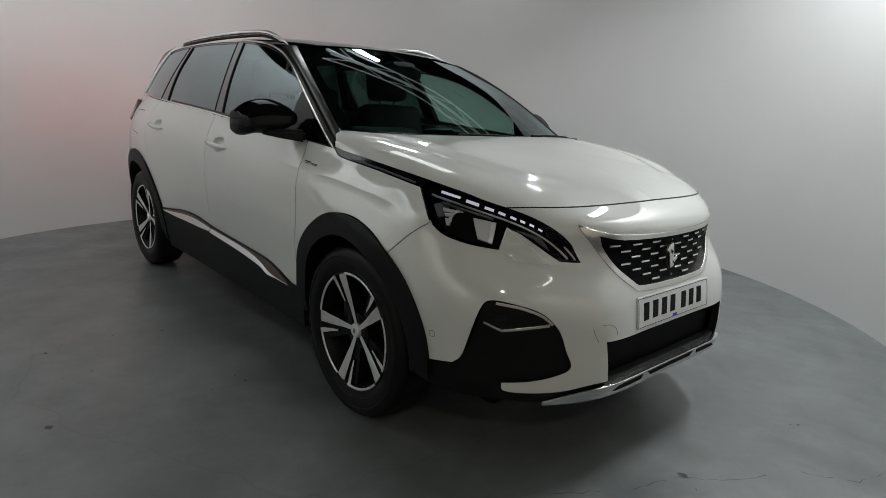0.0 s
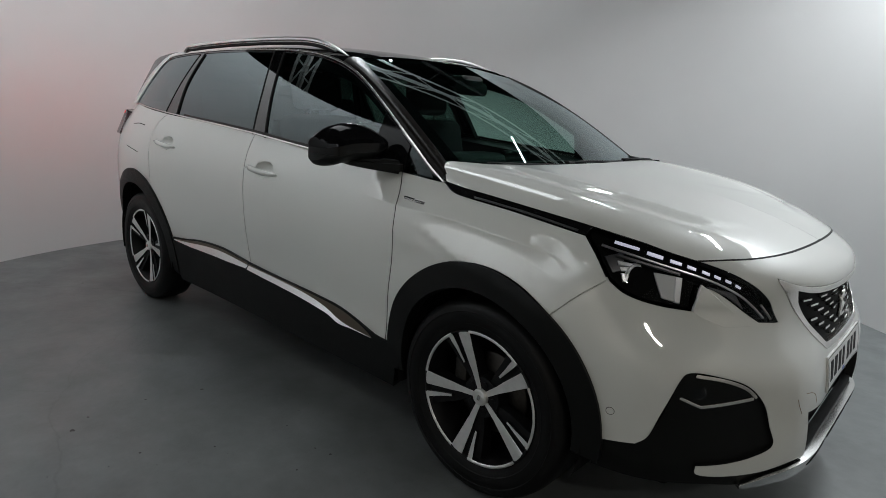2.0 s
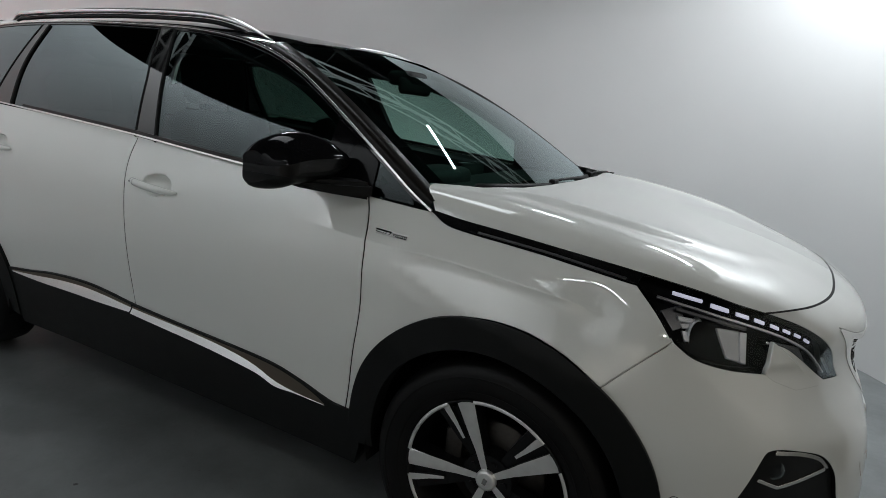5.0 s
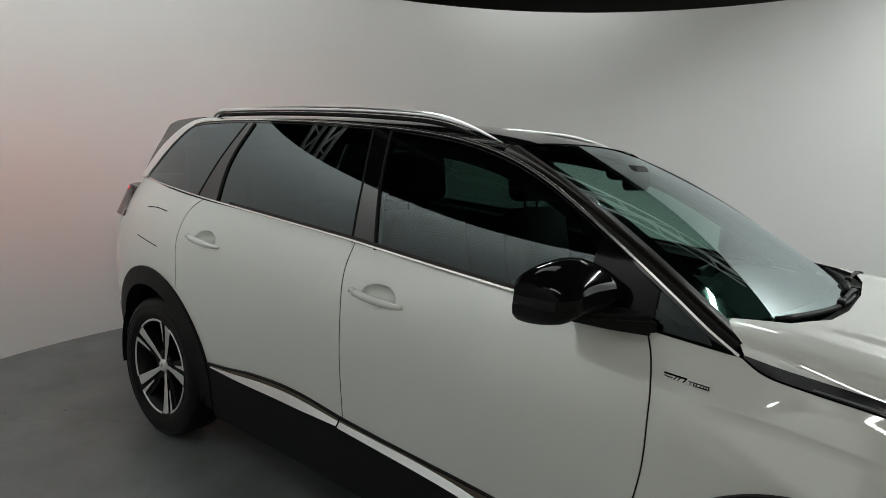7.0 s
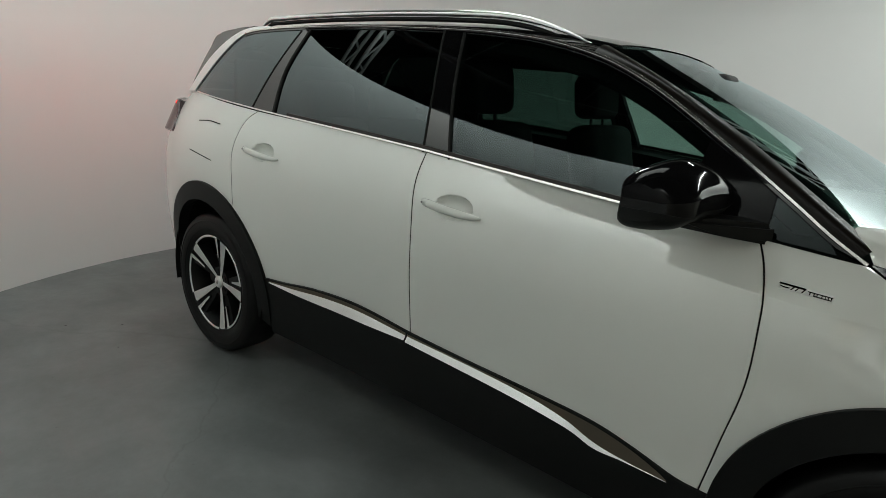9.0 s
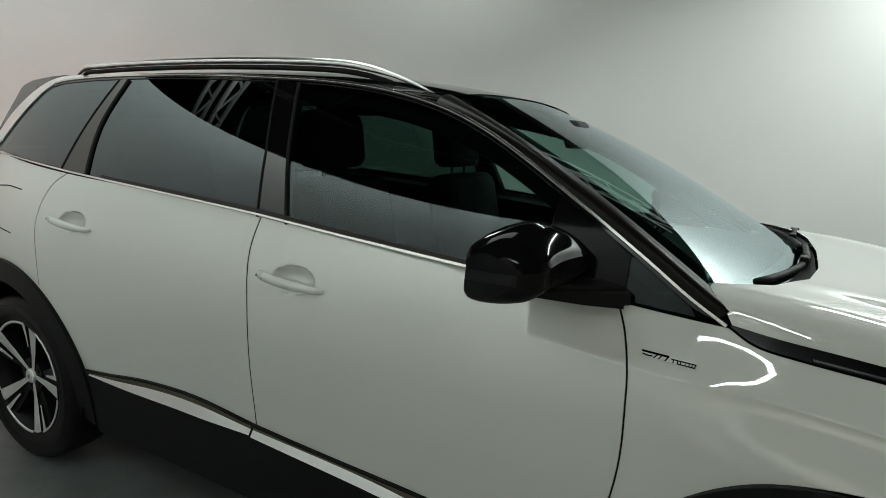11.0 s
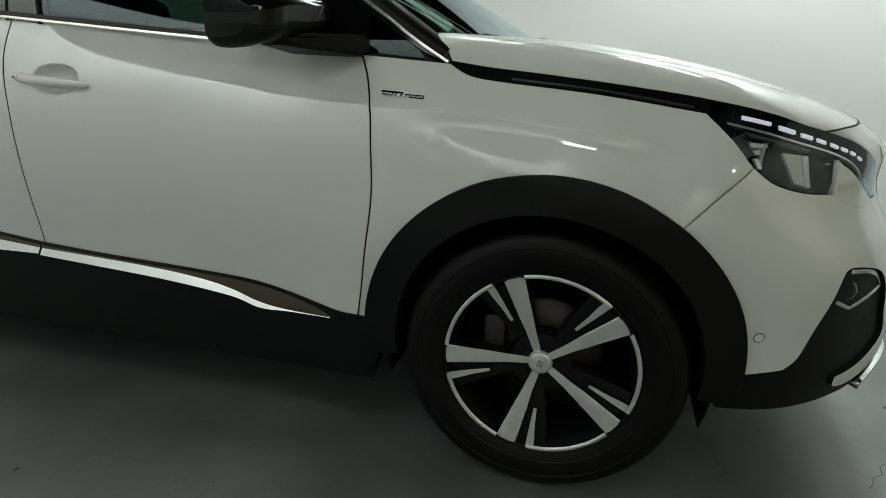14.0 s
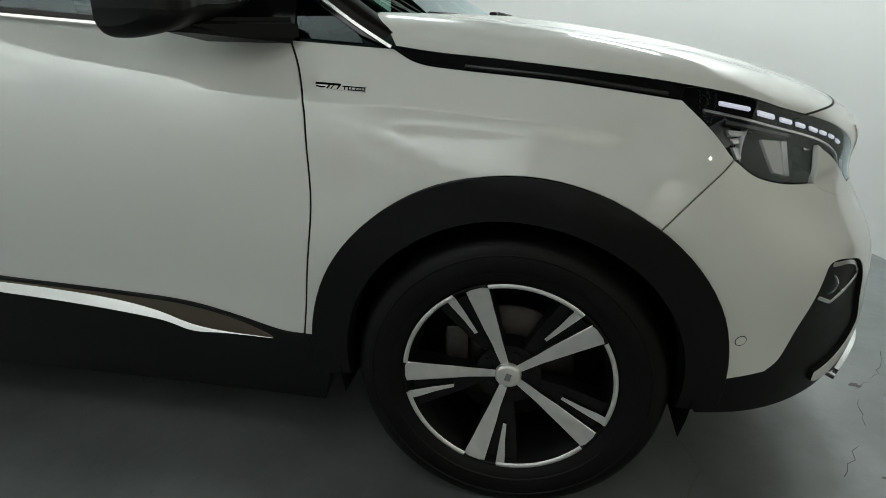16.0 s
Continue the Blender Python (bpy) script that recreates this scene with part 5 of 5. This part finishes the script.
for x, rot in ((0, 53.7), (-2.84, 20.5)):
    for s in (-1, 1):
        w = wheel(rot)
        w.matrix_basis = Matrix.Translation((x, s * .776, .353)) @ (Matrix.Rotation(math.pi, 4, "Z") if s > 0 else Matrix()) @ Matrix.Diagonal((1.01, 1, 1.0, 1))
        w.parent = CAR

# underbody, wheel wells and cabin
part("underbody", box((3.9, 1.30, .12), (-1.35, 0, .27), .02), DARK, CAR)
part("underbody", box((1.9, 1.62, .12), (-1.42, 0, .29), .02), DARK, CAR)
for x in (0, -2.85):
    for s in (-1, 1):
        v, f = [], []
        n = 30
        for i in range(n + 1):
            a = radians(-104 + 212 * i / n)
            for y in (-.86, -.55):
                v.append((x + .405 * math.sin(a), -s * y, .37 + .405 * math.cos(a)))
        f = [(2 * i, 2 * i + 1, 2 * i + 3, 2 * i + 2) for i in range(n)]
        f.append(tuple(range(1, 2 * n + 2, 2)))
        obj("wheel_well", v, f, DARK, CAR)
part("engine_cover", box((.9, 1.2, .35), (.25, 0, .62), .05), DARK, CAR)
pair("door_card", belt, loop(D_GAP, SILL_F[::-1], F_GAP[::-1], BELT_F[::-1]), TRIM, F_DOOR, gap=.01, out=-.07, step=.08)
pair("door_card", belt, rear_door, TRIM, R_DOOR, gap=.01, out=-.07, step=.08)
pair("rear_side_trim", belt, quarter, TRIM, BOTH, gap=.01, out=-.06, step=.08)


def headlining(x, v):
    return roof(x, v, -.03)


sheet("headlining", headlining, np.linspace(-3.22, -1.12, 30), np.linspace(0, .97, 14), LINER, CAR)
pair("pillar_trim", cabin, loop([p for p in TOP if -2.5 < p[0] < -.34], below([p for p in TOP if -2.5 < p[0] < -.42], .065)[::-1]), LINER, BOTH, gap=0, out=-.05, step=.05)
# dark panel added to stop the bright wall showing through the tail
part("boot_closure", box((.03, 1.08, .40), (-3.17, 0, 1.25), .01), LINER, CAR)
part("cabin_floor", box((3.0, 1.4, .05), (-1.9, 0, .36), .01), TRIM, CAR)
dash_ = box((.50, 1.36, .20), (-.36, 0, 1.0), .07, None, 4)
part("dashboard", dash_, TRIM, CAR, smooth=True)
part("bulkhead", box((.05, 1.3, .6), (-.15, 0, .75), .01), DARK, CAR)
part("instrument_hood", box((.16, .34, .08), (-.52, -.36, 1.11), .03, None, 3), TRIM, CAR, smooth=True)
part("screen_hood", box((.02, .22, .12), (-.56, .03, 1.09), .006), GLOSS, CAR)
v, f = [], []
for i in range(32):
    a = 2 * math.pi * i / 32
    for k in range(8):
        b = 2 * math.pi * k / 8
        r = .168 + .014 * math.cos(b)
        v.append((.014 * math.sin(b), r * math.cos(a) * 1.03, r * math.sin(a) * .94))
f = [(i * 8 + k, i * 8 + (k + 1) % 8, (i + 1) % 32 * 8 + (k + 1) % 8, (i + 1) % 32 * 8 + k) for i in range(32) for k in range(8)]
sw = obj("steering_wheel", v, f, TRIM, CAR, smooth=True)
sw.matrix_basis = pose(-.72, -.36, .98, 0, -22, 0)
part("steering_boss", box((.06, .13, .11), (0, 0, 0), .02), TRIM, sw, smooth=True)
part("inner_mirror", box((.035, .24, .068), (-.845, 0, 1.437), .024, None, 4), TRIM, CAR, smooth=True)
part("sensor_pod", box((.13, .15, .06), (-.885, 0, 1.468), .026, None, 4), TRIM, CAR, smooth=True)


def seat(x, y, wide=.50, rear=False):
    st = new("seat"); st.parent = CAR
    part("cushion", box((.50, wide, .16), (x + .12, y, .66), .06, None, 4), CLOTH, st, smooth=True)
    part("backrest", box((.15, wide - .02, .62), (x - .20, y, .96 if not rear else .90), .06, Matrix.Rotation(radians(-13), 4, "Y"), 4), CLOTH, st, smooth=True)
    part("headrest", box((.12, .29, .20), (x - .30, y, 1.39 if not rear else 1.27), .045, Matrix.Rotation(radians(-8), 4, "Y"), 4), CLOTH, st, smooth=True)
    part("headrest_post", rod((x - .28, y - .06, 1.22), (x - .29, y - .06, 1.36), .007), TRIM, st)
    part("headrest_post", rod((x - .28, y + .06, 1.22), (x - .29, y + .06, 1.36), .007), TRIM, st)


for x, y in ((-1.34, -.37), (-1.22, .37)):
    seat(x, y)
for y in (-.44, 0, .44):
    seat(-2.22, y, .42, True)
# wipers
for (y0, y1), (ya, yb) in (((.70, .08), (.66, .34)), ((.05, -.60), (.20, -.194))):
    pts = [screen(abs(y0 + (y1 - y0) * k) / .75, .015 + .02 * k, .014)[0] for k in np.linspace(0, 1, 10)]
    pts = [(p[0], y0 + (y1 - y0) * k, p[2]) for p, k in zip(pts, np.linspace(0, 1, 10))]
    wiper = tube(pts, .009, BLACK_PLASTIC, CAR, "wiper", 1.0, 8)
    end = Vector((-.119 - .12 * max(0, abs(yb) - .194), yb, 1.139))
    root = Vector((end.x + .012, ya, 1.118))
    mid = (root + end) / 2 + Vector((0, 0, .012))
    tube([root, root.lerp(mid, .5) + Vector((0, 0, .006)), mid, mid.lerp(end, .6) + Vector((0, 0, .003)), end], [.011, .010, .008, .007, .006], BLACK_PLASTIC, wiper, "arm", .7, 8)
    part("joint", box((.022, .05, .022), end - Vector((.004, 0, .004)), .005), BLACK_PLASTIC, wiper)
    part("pivot_cap", rod(root - Vector((0, 0, .02)), root + Vector((0, 0, .014)), .016, 14), BLACK_PLASTIC, wiper)

# what sets parts apart from the white bodywork
LABELS = {"roof": "gloss black roof", "roof_rail": "satin silver roof rail", "wheel": "black alloy wheel with machined silver spokes", "tyre": "black rubber tyre",
          "arch_cladding": "grained black plastic arch cladding", "sill_cladding": "black plastic sill cladding", "side_window": "tinted side window", "windscreen": "clear windscreen",
          "rear_quarter_window": "dark privacy glass", "headlight": "headlight with lit white daytime LEDs", "tail_light": "dark red tail light, lit", "grille_frame": "chrome grille surround",
          "wing_mirror": "gloss black wing mirror", "bonnet_side_trim": "black trim blade", "chrome_strip": "chrome strip", "skid_plate": "satin silver skid plate",
          "number_plate": "white number plate with black bars", "seat": "black cloth seat", "windscreen_pillar": "dark bronze pillar", "fog_lamp": "fog lamp recess with chrome outline"}
for ob in CAR.children_recursive:
    label = LABELS.get(ob.name.split(".")[0])
    if label and "label" not in ob:
        ob["label"] = label
